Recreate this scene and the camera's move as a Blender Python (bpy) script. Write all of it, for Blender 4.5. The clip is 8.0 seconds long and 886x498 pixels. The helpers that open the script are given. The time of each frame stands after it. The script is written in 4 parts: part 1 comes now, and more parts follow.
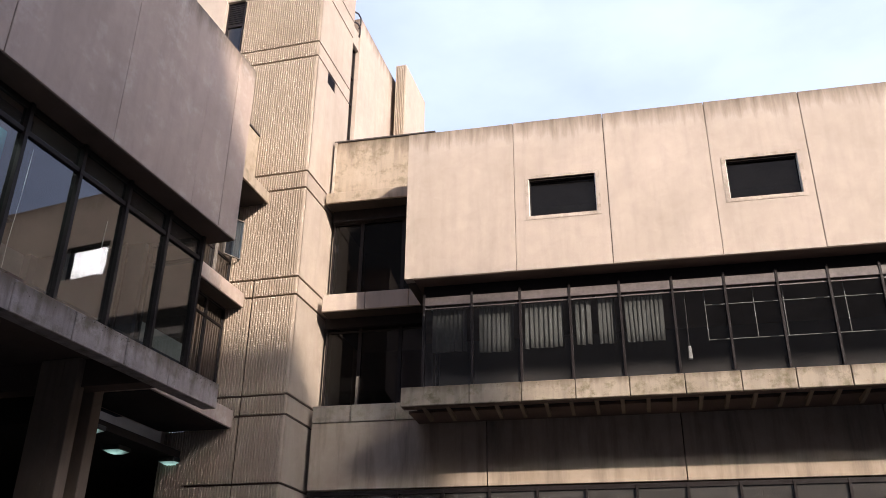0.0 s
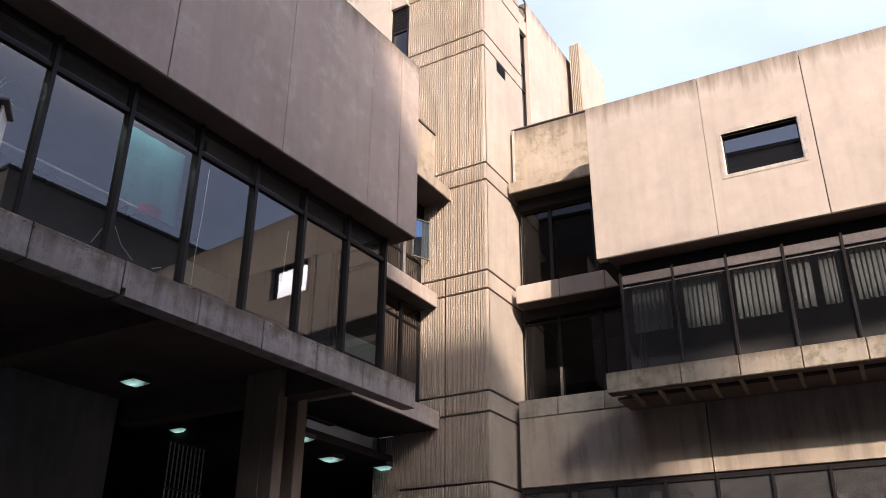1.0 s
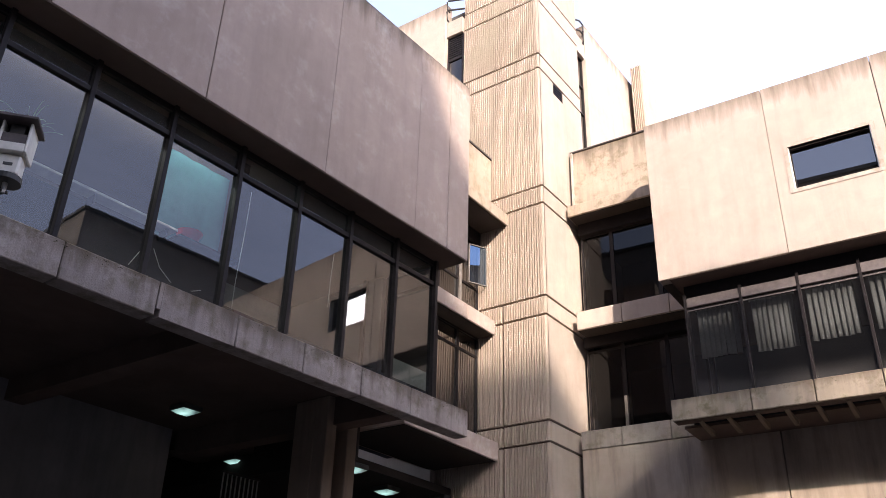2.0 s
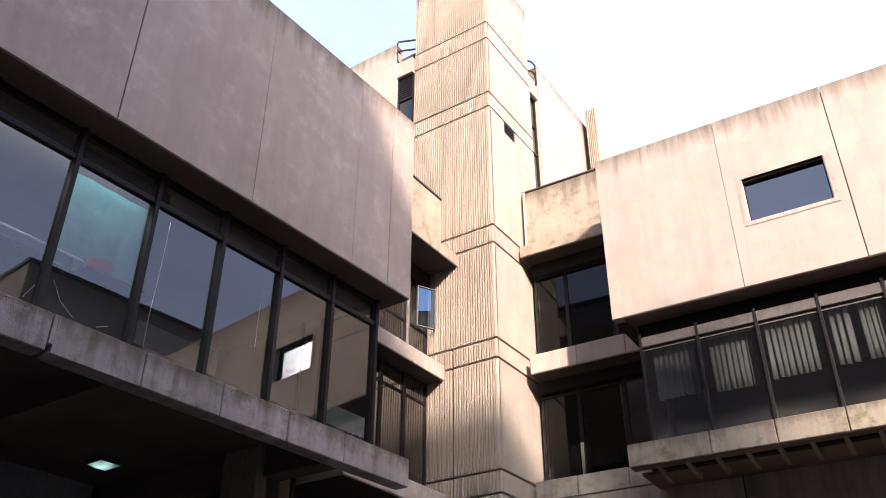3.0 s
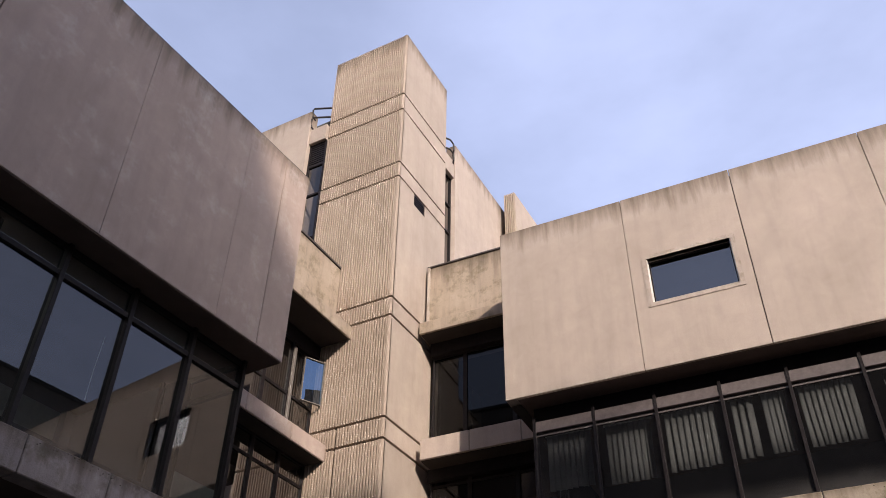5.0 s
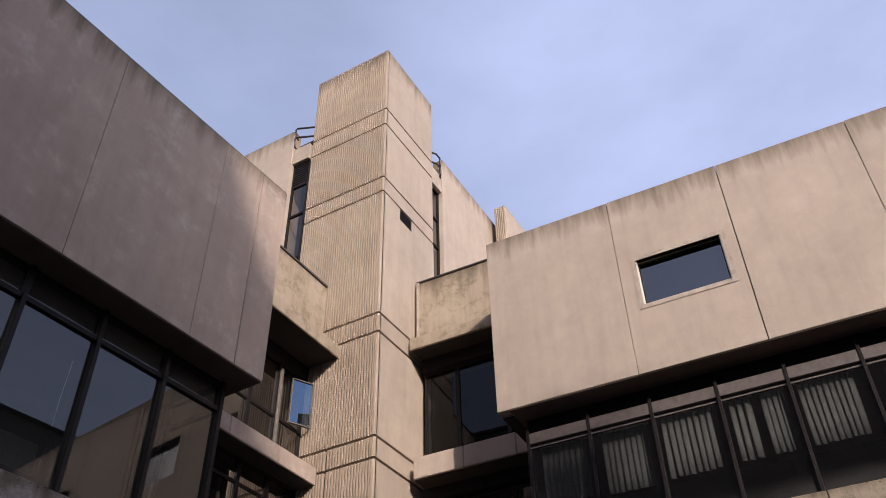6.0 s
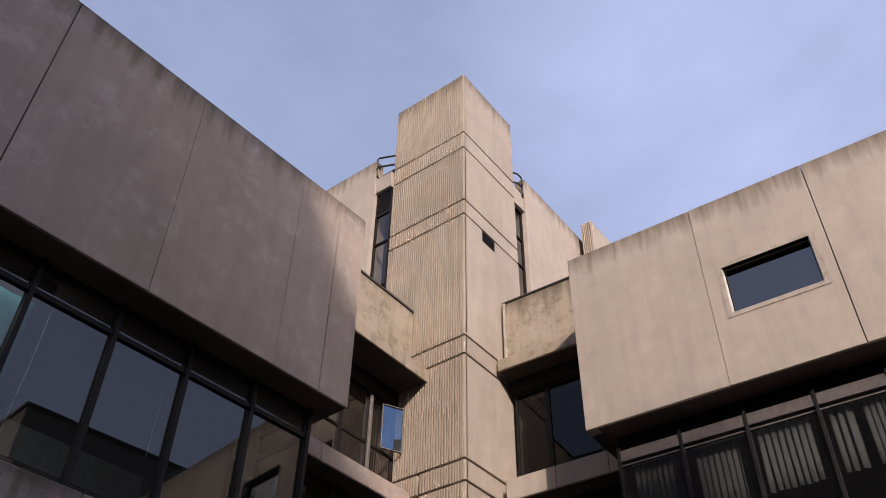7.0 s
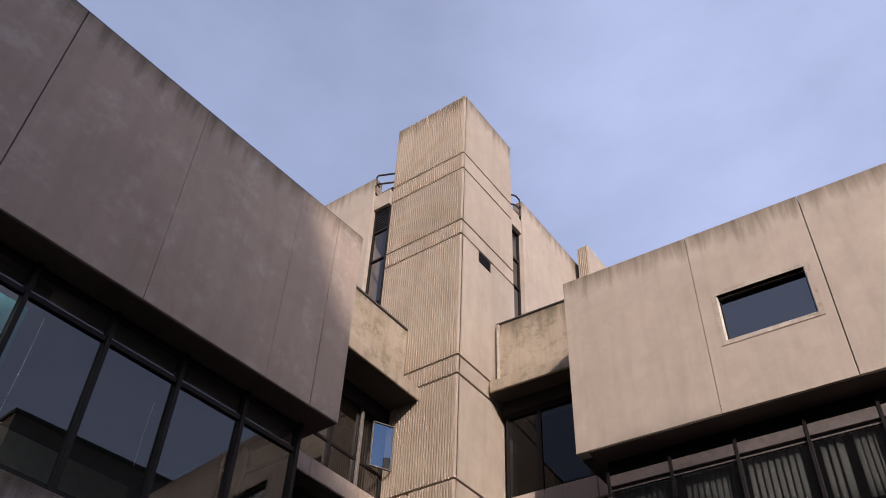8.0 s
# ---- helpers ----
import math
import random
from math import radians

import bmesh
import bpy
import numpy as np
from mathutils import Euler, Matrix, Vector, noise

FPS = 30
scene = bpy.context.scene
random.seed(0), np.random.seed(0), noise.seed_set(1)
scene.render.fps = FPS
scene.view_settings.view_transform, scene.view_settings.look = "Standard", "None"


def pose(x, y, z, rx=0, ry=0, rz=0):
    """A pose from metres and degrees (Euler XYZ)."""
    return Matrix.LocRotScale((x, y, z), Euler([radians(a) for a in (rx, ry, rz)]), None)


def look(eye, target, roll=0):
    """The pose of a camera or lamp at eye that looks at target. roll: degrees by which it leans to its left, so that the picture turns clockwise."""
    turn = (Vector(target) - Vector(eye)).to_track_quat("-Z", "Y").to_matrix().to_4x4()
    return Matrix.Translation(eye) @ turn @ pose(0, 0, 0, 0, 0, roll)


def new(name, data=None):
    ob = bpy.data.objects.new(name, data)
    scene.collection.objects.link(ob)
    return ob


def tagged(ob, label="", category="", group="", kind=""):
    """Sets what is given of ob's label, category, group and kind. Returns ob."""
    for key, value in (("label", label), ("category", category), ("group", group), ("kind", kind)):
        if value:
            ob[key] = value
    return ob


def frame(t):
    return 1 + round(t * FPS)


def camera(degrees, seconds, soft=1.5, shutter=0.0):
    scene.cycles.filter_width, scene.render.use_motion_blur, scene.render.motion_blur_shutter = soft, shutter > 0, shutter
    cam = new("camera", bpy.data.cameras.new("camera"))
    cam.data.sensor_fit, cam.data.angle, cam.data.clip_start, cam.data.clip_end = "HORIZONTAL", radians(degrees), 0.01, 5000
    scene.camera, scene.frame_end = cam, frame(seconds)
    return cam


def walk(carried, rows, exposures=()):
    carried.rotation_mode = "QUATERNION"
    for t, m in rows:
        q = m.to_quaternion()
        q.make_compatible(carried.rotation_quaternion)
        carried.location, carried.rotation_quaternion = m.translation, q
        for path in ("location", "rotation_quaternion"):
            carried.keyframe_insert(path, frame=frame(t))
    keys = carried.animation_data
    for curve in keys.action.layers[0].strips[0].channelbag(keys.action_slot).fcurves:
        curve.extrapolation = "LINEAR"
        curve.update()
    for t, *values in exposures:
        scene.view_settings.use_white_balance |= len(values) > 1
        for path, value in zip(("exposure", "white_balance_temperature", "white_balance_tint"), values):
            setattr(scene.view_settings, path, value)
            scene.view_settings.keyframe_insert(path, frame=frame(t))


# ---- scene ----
DEG = 54.38
cam = camera(DEG, 8.0, soft=0.6)
PATH = [
    (0.0, -0.000, 0.002, 1.520, 115.30, -0.67, 15.05),
    (0.5, -0.048, 0.467, 1.564, 115.46, 1.60, 19.15),
    (1.0, 0.100, 1.129, 1.523, 115.35, -0.30, 30.40),
    (1.5, 0.221, 1.481, 1.453, 116.10, -1.60, 35.50),
    (3.0, 0.060, 3.133, 1.566, 121.68, -0.13, 33.82),
    (3.5, -0.009, 3.623, 1.598, 123.20, 0.76, 34.50),
    (4.0, 0.043, 4.068, 1.557, 124.92, -1.36, 33.88),
    (4.5, 0.089, 4.552, 1.632, 127.25, -2.25, 29.16),
    (6.0, 0.180, 5.684, 1.755, 130.17, 1.11, 30.12),
    (6.5, 0.373, 5.888, 1.753, 131.09, -0.05, 34.35),
    (7.0, 0.528, 5.972, 1.692, 131.80, -0.76, 37.26),
    (7.5, 0.521, 6.014, 1.658, 133.08, -0.70, 37.97),
    (8.0, 0.519, 5.971, 1.646, 133.19, -2.01, 35.76),
]
EXPOSURES = [(0.0, 0.78, 6750, 13), (0.5, 0.74, 6750, 13), (1.0, 0.87, 6700, 14), (1.5, 1.25, 6700, 16), (2.9, 1.24, 6650, 15), (3.5, 0.84, 6650, 15), (4.0, 0.68, 6650, 15),
             (4.5, 0.42, 6700, 15), (6.0, 0.07, 6700, 15), (7.0, -0.05, 6650, 15), (8.0, -0.05, 6650, 15)]
walk(cam, [(t, pose(x, y, z, rx, ry, rz)) for t, x, y, z, rx, ry, rz in PATH], EXPOSURES)

# ---- sky and sun ----
TO_SUN = Vector((1.17, -1.0, 0.75)).normalized()
ELEV = math.asin(TO_SUN.z)
world = bpy.data.worlds.new("world")
scene.world = world
world.use_nodes = True
wn, wl = world.node_tree.nodes, world.node_tree.links
wn.clear()
w_out = wn.new("ShaderNodeOutputWorld")
w_bg = wn.new("ShaderNodeBackground")
w_bg.inputs["Strength"].default_value = 0.102
w_sky = wn.new("ShaderNodeTexSky")
w_sky.sky_type = "NISHITA"
w_sky.sun_disc = False
w_sky.sun_elevation = ELEV
w_sky.sun_rotation = math.atan2(TO_SUN.x, TO_SUN.y)
w_sky.air_density = 1.0
w_sky.dust_density = 1.4
w_co = wn.new("ShaderNodeTexCoord")
w_map = wn.new("ShaderNodeMapping")
w_map.inputs["Scale"].default_value = (1.2, 1.2, 2.6)
w_noise = wn.new("ShaderNodeTexNoise")
w_noise.inputs["Scale"].default_value = 1.6
w_noise.inputs["Detail"].default_value = 6.0
w_noise.inputs["Roughness"].default_value = 0.55
w_ramp = wn.new("ShaderNodeValToRGB")
w_ramp.color_ramp.elements[0].position = 0.36
w_ramp.color_ramp.elements[0].color = (0.72, 0.72, 0.72, 1)
w_ramp.color_ramp.elements[1].position = 0.72
w_ramp.color_ramp.elements[1].color = (1.18, 1.18, 1.18, 1)
w_mix = wn.new("ShaderNodeMixRGB")
w_mix.inputs["Color2"].default_value = (8.6, 10.1, 15.0, 1)
wl.new(w_co.outputs["Generated"], w_map.inputs["Vector"])
wl.new(w_map.outputs["Vector"], w_noise.inputs["Vector"])
wl.new(w_noise.outputs["Fac"], w_ramp.inputs["Fac"])
w_side = wn.new("ShaderNodeVectorMath")
w_side.operation = "DOT_PRODUCT"
w_side.inputs[1].default_value = (0.5, 0.86, 0.0)
wl.new(w_co.outputs["Generated"], w_side.inputs[0])
w_veil = wn.new("ShaderNodeMapRange")
w_veil.inputs["From Min"].default_value = 0.05
w_veil.inputs["From Max"].default_value = 0.75
w_veil.inputs["To Min"].default_value = 0.33
w_veil.inputs["To Max"].default_value = 0.56
w_thick = wn.new("ShaderNodeMath")
w_thick.operation = "MULTIPLY"
wl.new(w_side.outputs["Value"], w_veil.inputs["Value"])
wl.new(w_veil.outputs["Result"], w_thick.inputs[0])
wl.new(w_ramp.outputs["Color"], w_thick.inputs[1])
wl.new(w_thick.outputs["Value"], w_mix.inputs["Fac"])
wl.new(w_sky.outputs["Color"], w_mix.inputs["Color1"])
# bright haze round the sun
w_dot = wn.new("ShaderNodeVectorMath")
w_dot.operation = "DOT_PRODUCT"
w_dot.inputs[1].default_value = TO_SUN
w_pow = wn.new("ShaderNodeMath")
w_pow.operation = "POWER"
w_pow.use_clamp = True
w_pow.inputs[1].default_value = 316.0
w_mul = wn.new("ShaderNodeMath")
w_mul.operation = "MULTIPLY"
w_mul.inputs[1].default_value = 900.0
w_max = wn.new("ShaderNodeMath")
w_max.operation = "MAXIMUM"
w_max.inputs[1].default_value = 0.0
w_add = wn.new("ShaderNodeMixRGB")
w_add.blend_type = "ADD"
w_add.inputs["Fac"].default_value = 1.0
wl.new(w_co.outputs["Generated"], w_dot.inputs[0])
wl.new(w_dot.outputs["Value"], w_max.inputs[0])
wl.new(w_max.outputs["Value"], w_pow.inputs[0])
wl.new(w_pow.outputs["Value"], w_mul.inputs[0])
wl.new(w_mix.outputs["Color"], w_add.inputs["Color1"])
wl.new(w_mul.outputs["Value"], w_add.inputs["Color2"])
wl.new(w_add.outputs["Color"], w_bg.inputs["Color"])
wl.new(w_bg.outputs["Background"], w_out.inputs["Surface"])

sun = new("sun", bpy.data.lights.new("sun", "SUN"))
sun.data.energy = 3.9
sun.data.angle = radians(0.75)
sun.data.color = (1.0, 0.885, 0.76)
sun.matrix_world = look(TO_SUN * 60, (0, 0, 0))


# ---- materials ----
def material(name):
    m = bpy.data.materials.new(name)
    m.use_nodes = True
    nt = m.node_tree
    return m, nt, nt.nodes["Principled BSDF"]


def node(nt, kind, **inputs):
    n = nt.nodes.new(kind)
    for k, v in inputs.items():
        n.inputs[k.replace("_", " ")].default_value = v
    return n


def ramp(nt, a, b, ca=(0, 0, 0, 1), cb=(1, 1, 1, 1)):
    r = nt.nodes.new("ShaderNodeValToRGB")
    r.color_ramp.elements[0].position, r.color_ramp.elements[1].position = a, b
    r.color_ramp.elements[0].color, r.color_ramp.elements[1].color = ca, cb
    return r


def blend(nt, fac, c1, c2, mode="MIX"):
    m = nt.nodes.new("ShaderNodeMixRGB")
    m.blend_type = mode
    for socket, v in (("Fac", fac), ("Color1", c1), ("Color2", c2)):
        if isinstance(v, (int, float, tuple)):
            m.inputs[socket].default_value = v
        else:
            nt.links.new(v, m.inputs[socket])
    return m.outputs["Color"]


def concrete(name, light, dark, streak=0.0, top=None, drip=1.0, moss=0.0, rough=0.85, bump=0.35, fine=60.0, vary=0.06, bloom=0.0):
    """Cast concrete: cloudy tone, fine sand grain, rain streaks, and grime that hangs down from a coping at height top."""
    m, nt, bsdf = material(name)
    L = nt.links
    co = node(nt, "ShaderNodeTexCoord")
    cloud = node(nt, "ShaderNodeTexNoise", Scale=0.55, Detail=7.0, Roughness=0.62)
    L.new(co.outputs["Object"], cloud.inputs["Vector"])
    cr = ramp(nt, 0.3, 0.72)
    L.new(cloud.outputs["Fac"], cr.inputs["Fac"])
    col = blend(nt, cr.outputs["Color"], (*dark, 1), (*light, 1))
    mott = node(nt, "ShaderNodeTexNoise", Scale=2.3, Detail=9.0, Roughness=0.72)
    mott.inputs["Distortion"].default_value = 0.6
    L.new(co.outputs["Object"], mott.inputs["Vector"])
    mr = ramp(nt, 0.34, 0.68, (0.86, 0.85, 0.85, 1), (1.08, 1.08, 1.09, 1))
    L.new(mott.outputs["Fac"], mr.inputs["Fac"])
    col = blend(nt, 0.5, col, mr.outputs["Color"], "MULTIPLY")
    grain = node(nt, "ShaderNodeTexNoise", Scale=fine, Detail=4.0, Roughness=0.7)
    L.new(co.outputs["Object"], grain.inputs["Vector"])
    gr = ramp(nt, 0.25, 0.75, (0.8, 0.8, 0.8, 1), (1.12, 1.12, 1.12, 1))
    L.new(grain.outputs["Fac"], gr.inputs["Fac"])
    col = blend(nt, 0.6, col, gr.outputs["Color"], "MULTIPLY")
    info = node(nt, "ShaderNodeObjectInfo")
    ir = ramp(nt, 0.0, 1.0, (1 - vary, 1 - vary, 1 - vary, 1), (1 + vary, 1 + vary, 1 + vary, 1))
    L.new(info.outputs["Random"], ir.inputs["Fac"])
    col = blend(nt, 1.0, col, ir.outputs["Color"], "MULTIPLY")
    stretch = node(nt, "ShaderNodeMapping", Scale=(2.6, 2.6, 0.3))
    L.new(co.outputs["Object"], stretch.inputs["Vector"])
    run = node(nt, "ShaderNodeTexNoise", Scale=1.6, Detail=6.0, Roughness=0.6)
    L.new(stretch.outputs["Vector"], run.inputs["Vector"])
    if streak:
        sr = ramp(nt, 0.46, 0.74, (1, 1, 1, 1), (1 - streak, 1 - streak, 1 - streak * 0.95, 1))
        L.new(run.outputs["Fac"], sr.inputs["Fac"])
        col = blend(nt, 1.0, col, sr.outputs["Color"], "MULTIPLY")
    if top is not None:
        sep = node(nt, "ShaderNodeSeparateXYZ")
        L.new(co.outputs["Object"], sep.inputs["Vector"])
        reach = node(nt, "ShaderNodeMath")
        reach.operation = "MULTIPLY_ADD"
        L.new(run.outputs["Fac"], reach.inputs[0])
        reach.inputs[1].default_value = 1.5 * drip
        L.new(sep.outputs["Z"], reach.inputs[2])
        fade = node(nt, "ShaderNodeMapRange")
        fade.inputs["From Min"].default_value = top + 0.2 * drip
        fade.inputs["From Max"].default_value = top + 0.9 * drip
        L.new(reach.outputs["Value"], fade.inputs["Value"])
        col = blend(nt, fade.outputs["Result"], col, (0.14, 0.108, 0.08, 1))
    if bloom:
        pale = node(nt, "ShaderNodeTexNoise", Scale=1.1, Detail=10.0, Roughness=0.75)
        L.new(co.outputs["Object"], pale.inputs["Vector"])
        br = ramp(nt, 0.53, 0.68, (0, 0, 0, 1), (bloom, bloom, bloom, 1))
        L.new(pale.outputs["Fac"], br.inputs["Fac"])
        col = blend(nt, br.outputs["Color"], col, (0.58, 0.53, 0.49, 1))
    if moss:
        patch = node(nt, "ShaderNodeTexNoise", Scale=3.0, Detail=8.0, Roughness=0.7)
        L.new(co.outputs["Object"], patch.inputs["Vector"])
        pr = ramp(nt, 0.5, 0.66, (0, 0, 0, 1), (moss, moss, moss, 1))
        L.new(patch.outputs["Fac"], pr.inputs["Fac"])
        col = blend(nt, pr.outputs["Color"], col, (0.11, 0.095, 0.05, 1))
    L.new(col, bsdf.inputs["Base Color"])
    bsdf.inputs["Roughness"].default_value = rough
    bsdf.inputs["Specular IOR Level"].default_value = 0.25
    b1 = node(nt, "ShaderNodeBump", Strength=bump, Distance=0.012)
    L.new(grain.outputs["Fac"], b1.inputs["Height"])
    L.new(b1.outputs["Normal"], bsdf.inputs["Normal"])
    return m


def plain(name, color, rough=0.5, metal=0.0, vary=0.25, scale=8.0, bump=0.0):
    m, nt, bsdf = material(name)
    L = nt.links
    co = node(nt, "ShaderNodeTexCoord")
    n1 = node(nt, "ShaderNodeTexNoise", Scale=scale, Detail=6.0, Roughness=0.65)
    L.new(co.outputs["Object"], n1.inputs["Vector"])
    r = ramp(nt, 0.3, 0.7, (1 - vary, 1 - vary, 1 - vary, 1), (1 + vary, 1 + vary, 1 + vary, 1))
    L.new(n1.outputs["Fac"], r.inputs["Fac"])
    L.new(blend(nt, 1.0, (*color, 1), r.outputs["Color"], "MULTIPLY"), bsdf.inputs["Base Color"])
    bsdf.inputs["Roughness"].default_value = rough
    bsdf.inputs["Metallic"].default_value = metal
    if bump:
        b = node(nt, "ShaderNodeBump", Strength=bump, Distance=0.01)
        L.new(n1.outputs["Fac"], b.inputs["Height"])
        L.new(b.outputs["Normal"], bsdf.inputs["Normal"])
    return m


def glazing(name, tint=(0.55, 0.58, 0.6), ior=1.75, dust_sheen=0.02, low_film=None):
    """A window pane: clear tinted body with a mirror-like surface, slightly wavy, under a film of dust and painted
    sheen.
    """
    m, nt, bsdf = material(name)
    L = nt.links
    nt.nodes.remove(bsdf)
    out = nt.nodes["Material Output"]
    co = node(nt, "ShaderNodeTexCoord")
    fr = node(nt, "ShaderNodeFresnel", IOR=ior)
    clear = node(nt, "ShaderNodeBsdfTransparent")
    clear.inputs["Color"].default_value = (*tint, 1)
    shine = node(nt, "ShaderNodeBsdfGlossy", Roughness=0.0)
    shine.inputs["Color"].default_value = (0.95, 0.95, 0.97, 1)
    mix = nt.nodes.new("ShaderNodeMixShader")
    L.new(fr.outputs["Fac"], mix.inputs[0])
    L.new(clear.outputs[0], mix.inputs[1])
    L.new(shine.outputs[0], mix.inputs[2])
    # diffuse film: dust, and painted sheen on the lower and top panes
    dust = node(nt, "ShaderNodeBsdfDiffuse")
    dust.inputs["Color"].default_value = (0.4, 0.38, 0.36, 1)
    dn = node(nt, "ShaderNodeTexNoise", Scale=5.0, Detail=8.0, Roughness=0.7)
    L.new(co.outputs["Object"], dn.inputs["Vector"])
    dr = ramp(nt, 0.35, 0.9, (dust_sheen * 0.3, dust_sheen * 0.3, dust_sheen * 0.3, 1), (dust_sheen, dust_sheen, dust_sheen, 1))
    L.new(dn.outputs["Fac"], dr.inputs["Fac"])
    amount = dr.outputs["Color"]
    if low_film:
        # pale mottled film on the lower part of the pane, fading upwards
        foot, reach, most = low_film
        sep = node(nt, "ShaderNodeSeparateXYZ")
        L.new(co.outputs["Object"], sep.inputs["Vector"])
        up = node(nt, "ShaderNodeMapRange")
        up.interpolation_type = "SMOOTHSTEP"
        up.inputs["From Min"].default_value, up.inputs["From Max"].default_value = foot, foot + reach
        up.inputs["To Min"].default_value, up.inputs["To Max"].default_value = most, 0.0
        L.new(sep.outputs["Z"], up.inputs["Value"])
        blot = node(nt, "ShaderNodeTexNoise", Scale=1.3, Detail=5.0, Roughness=0.6)
        L.new(co.outputs["Object"], blot.inputs["Vector"])
        mottle = ramp(nt, 0.3, 0.7, (0.25, 0.25, 0.25, 1), (1.0, 1.0, 1.0, 1))
        L.new(blot.outputs["Fac"], mottle.inputs["Fac"])
        amount = blend(nt, 1.0, amount, blend(nt, 1.0, up.outputs["Result"], mottle.outputs["Color"], "MULTIPLY"), "ADD")
    mix2 = nt.nodes.new("ShaderNodeMixShader")
    L.new(amount, mix2.inputs[0])
    L.new(mix.outputs[0], mix2.inputs[1])
    L.new(dust.outputs[0], mix2.inputs[2])
    L.new(mix2.outputs[0], out.inputs["Surface"])
    return m


def glow(name, color, strength):
    m, nt, bsdf = material(name)
    bsdf.inputs["Base Color"].default_value = (0.7, 0.75, 0.75, 1)
    bsdf.inputs["Emission Color"].default_value = (*color, 1)
    bsdf.inputs["Emission Strength"].default_value = strength
    return m


PALE, DEEP = (0.468, 0.392, 0.332), (0.382, 0.318, 0.266)
M_FASCIA_R = concrete("fascia concrete", PALE, DEEP, streak=0.11, top=14.70, vary=0.04)
# Redder, darker base than PALE paints in the mauve of this wing's shade
M_FASCIA_L = concrete("west wing fascia concrete, shade-tinted", (0.455, 0.362, 0.308), (0.37, 0.292, 0.246), streak=0.12, top=14.65, bloom=0.45)
M_TOWER = concrete("tower concrete", (0.43, 0.36, 0.298), (0.352, 0.29, 0.24), streak=0.1, top=24.63)
M_RIB = concrete("ribbed concrete", (0.41, 0.335, 0.27), (0.335, 0.265, 0.208), streak=0.16, top=24.63, bump=0.6, fine=45.0)
M_MAIN = concrete("main block concrete", PALE, DEEP, streak=0.1, top=22.54)
M_SLAB = concrete("sill concrete", (0.40, 0.345, 0.285), (0.29, 0.245, 0.2), streak=0.3, moss=0.5, bump=0.6, vary=0.1)
M_SLAB_R = concrete("mossy sill concrete", (0.38, 0.325, 0.26), (0.24, 0.2, 0.15), streak=0.35, top=7.43, drip=0.3, moss=0.85, bump=0.8, vary=0.1)
M_SILL_L = concrete("lichened sill concrete", (0.42, 0.365, 0.335), (0.29, 0.25, 0.228), streak=0.38, top=6.62, drip=0.5, moss=0.6, bump=1.0, vary=0.12, fine=38.0, bloom=0.55)
M_WALL = concrete("lower wall concrete", (0.41, 0.34, 0.275), (0.32, 0.258, 0.2), streak=0.42)
M_PARAPET = concrete("stained parapet concrete", (0.42, 0.345, 0.27), (0.32, 0.255, 0.19), streak=0.3, moss=0.55, top=16.07)
# Concrete darkened to deepen shade on undersides; also backs joints and grooves
M_SOFFIT = concrete("shade-darkened concrete", (0.15, 0.105, 0.085), (0.09, 0.065, 0.052), streak=0.0)
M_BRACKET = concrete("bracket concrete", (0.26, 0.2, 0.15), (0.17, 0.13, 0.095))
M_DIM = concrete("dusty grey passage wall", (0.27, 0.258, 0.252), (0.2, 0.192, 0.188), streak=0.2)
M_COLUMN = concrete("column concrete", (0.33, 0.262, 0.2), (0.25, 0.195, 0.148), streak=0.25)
M_SURROUND = concrete("pale window surround", (0.50, 0.425, 0.365), (0.36, 0.30, 0.25), streak=0.3, moss=0.5)
# Near-black colour that paints shade under the slabs and in the passage
M_UNDERSHADE = concrete("near-black underside shade", (0.055, 0.043, 0.036), (0.032, 0.026, 0.022))
M_ROOF = concrete("roof asphalt", (0.09, 0.085, 0.08), (0.06, 0.058, 0.055), fine=25.0)
M_GROUND = concrete("paving", (0.145, 0.13, 0.115), (0.095, 0.087, 0.08), fine=30.0)
M_OTHER = concrete("opposite building concrete", (0.24, 0.2, 0.165), (0.17, 0.145, 0.12))
M_FRAME = plain("dark bronze frame", (0.014, 0.011, 0.0115), rough=0.5)
M_FRAME.node_tree.nodes["Principled BSDF"].inputs["Specular IOR Level"].default_value = 0.18
M_FRAME_RED = plain("weathered bronze head rail", (0.095, 0.078, 0.076), rough=0.6)
M_GLASS = glazing("window glass", low_film=(6.7, 0.9, 0.10))
M_GLASS_DARK = glazing("dark window glass", tint=(0.35, 0.36, 0.38), ior=1.65)
M_GLASS_SOLAR = glazing("solar-control window glass", tint=(0.3, 0.31, 0.33), ior=2.35, dust_sheen=0.015)
# Heavy diffuse film stands in for the bright reflections of these panes
M_GLASS_LOWER = glazing("sheened lower window glass", tint=(0.4, 0.41, 0.42), ior=1.9, dust_sheen=0.22)
# Film greys the toplights in place of the sky they reflect
M_GLASS_TOP = glazing("sheened toplight glass", tint=(0.4, 0.42, 0.45), ior=1.75, dust_sheen=0.16)
M_GLASS_BLACK = glazing("smoked glass", tint=(0.12, 0.125, 0.14), ior=1.36, dust_sheen=0.015)
M_GLASS_LINK = glazing("mirror-like link glass", tint=(0.2, 0.205, 0.22), ior=2.2, dust_sheen=0.01)
M_GLASS_MIRROR = glazing("half-mirrored link glass", tint=(0.2, 0.205, 0.22), ior=3.6, dust_sheen=0.01)
# Blue gloss tint paints in the colour of the reflected sky
M_GLASS_BLUE = glazing("sky-tinted casement glass", tint=(0.2, 0.25, 0.32), ior=3.2, dust_sheen=0.005)
M_GLASS_BLUE.node_tree.nodes["Glossy BSDF"].inputs["Color"].default_value = (0.46, 0.70, 1.0, 1)
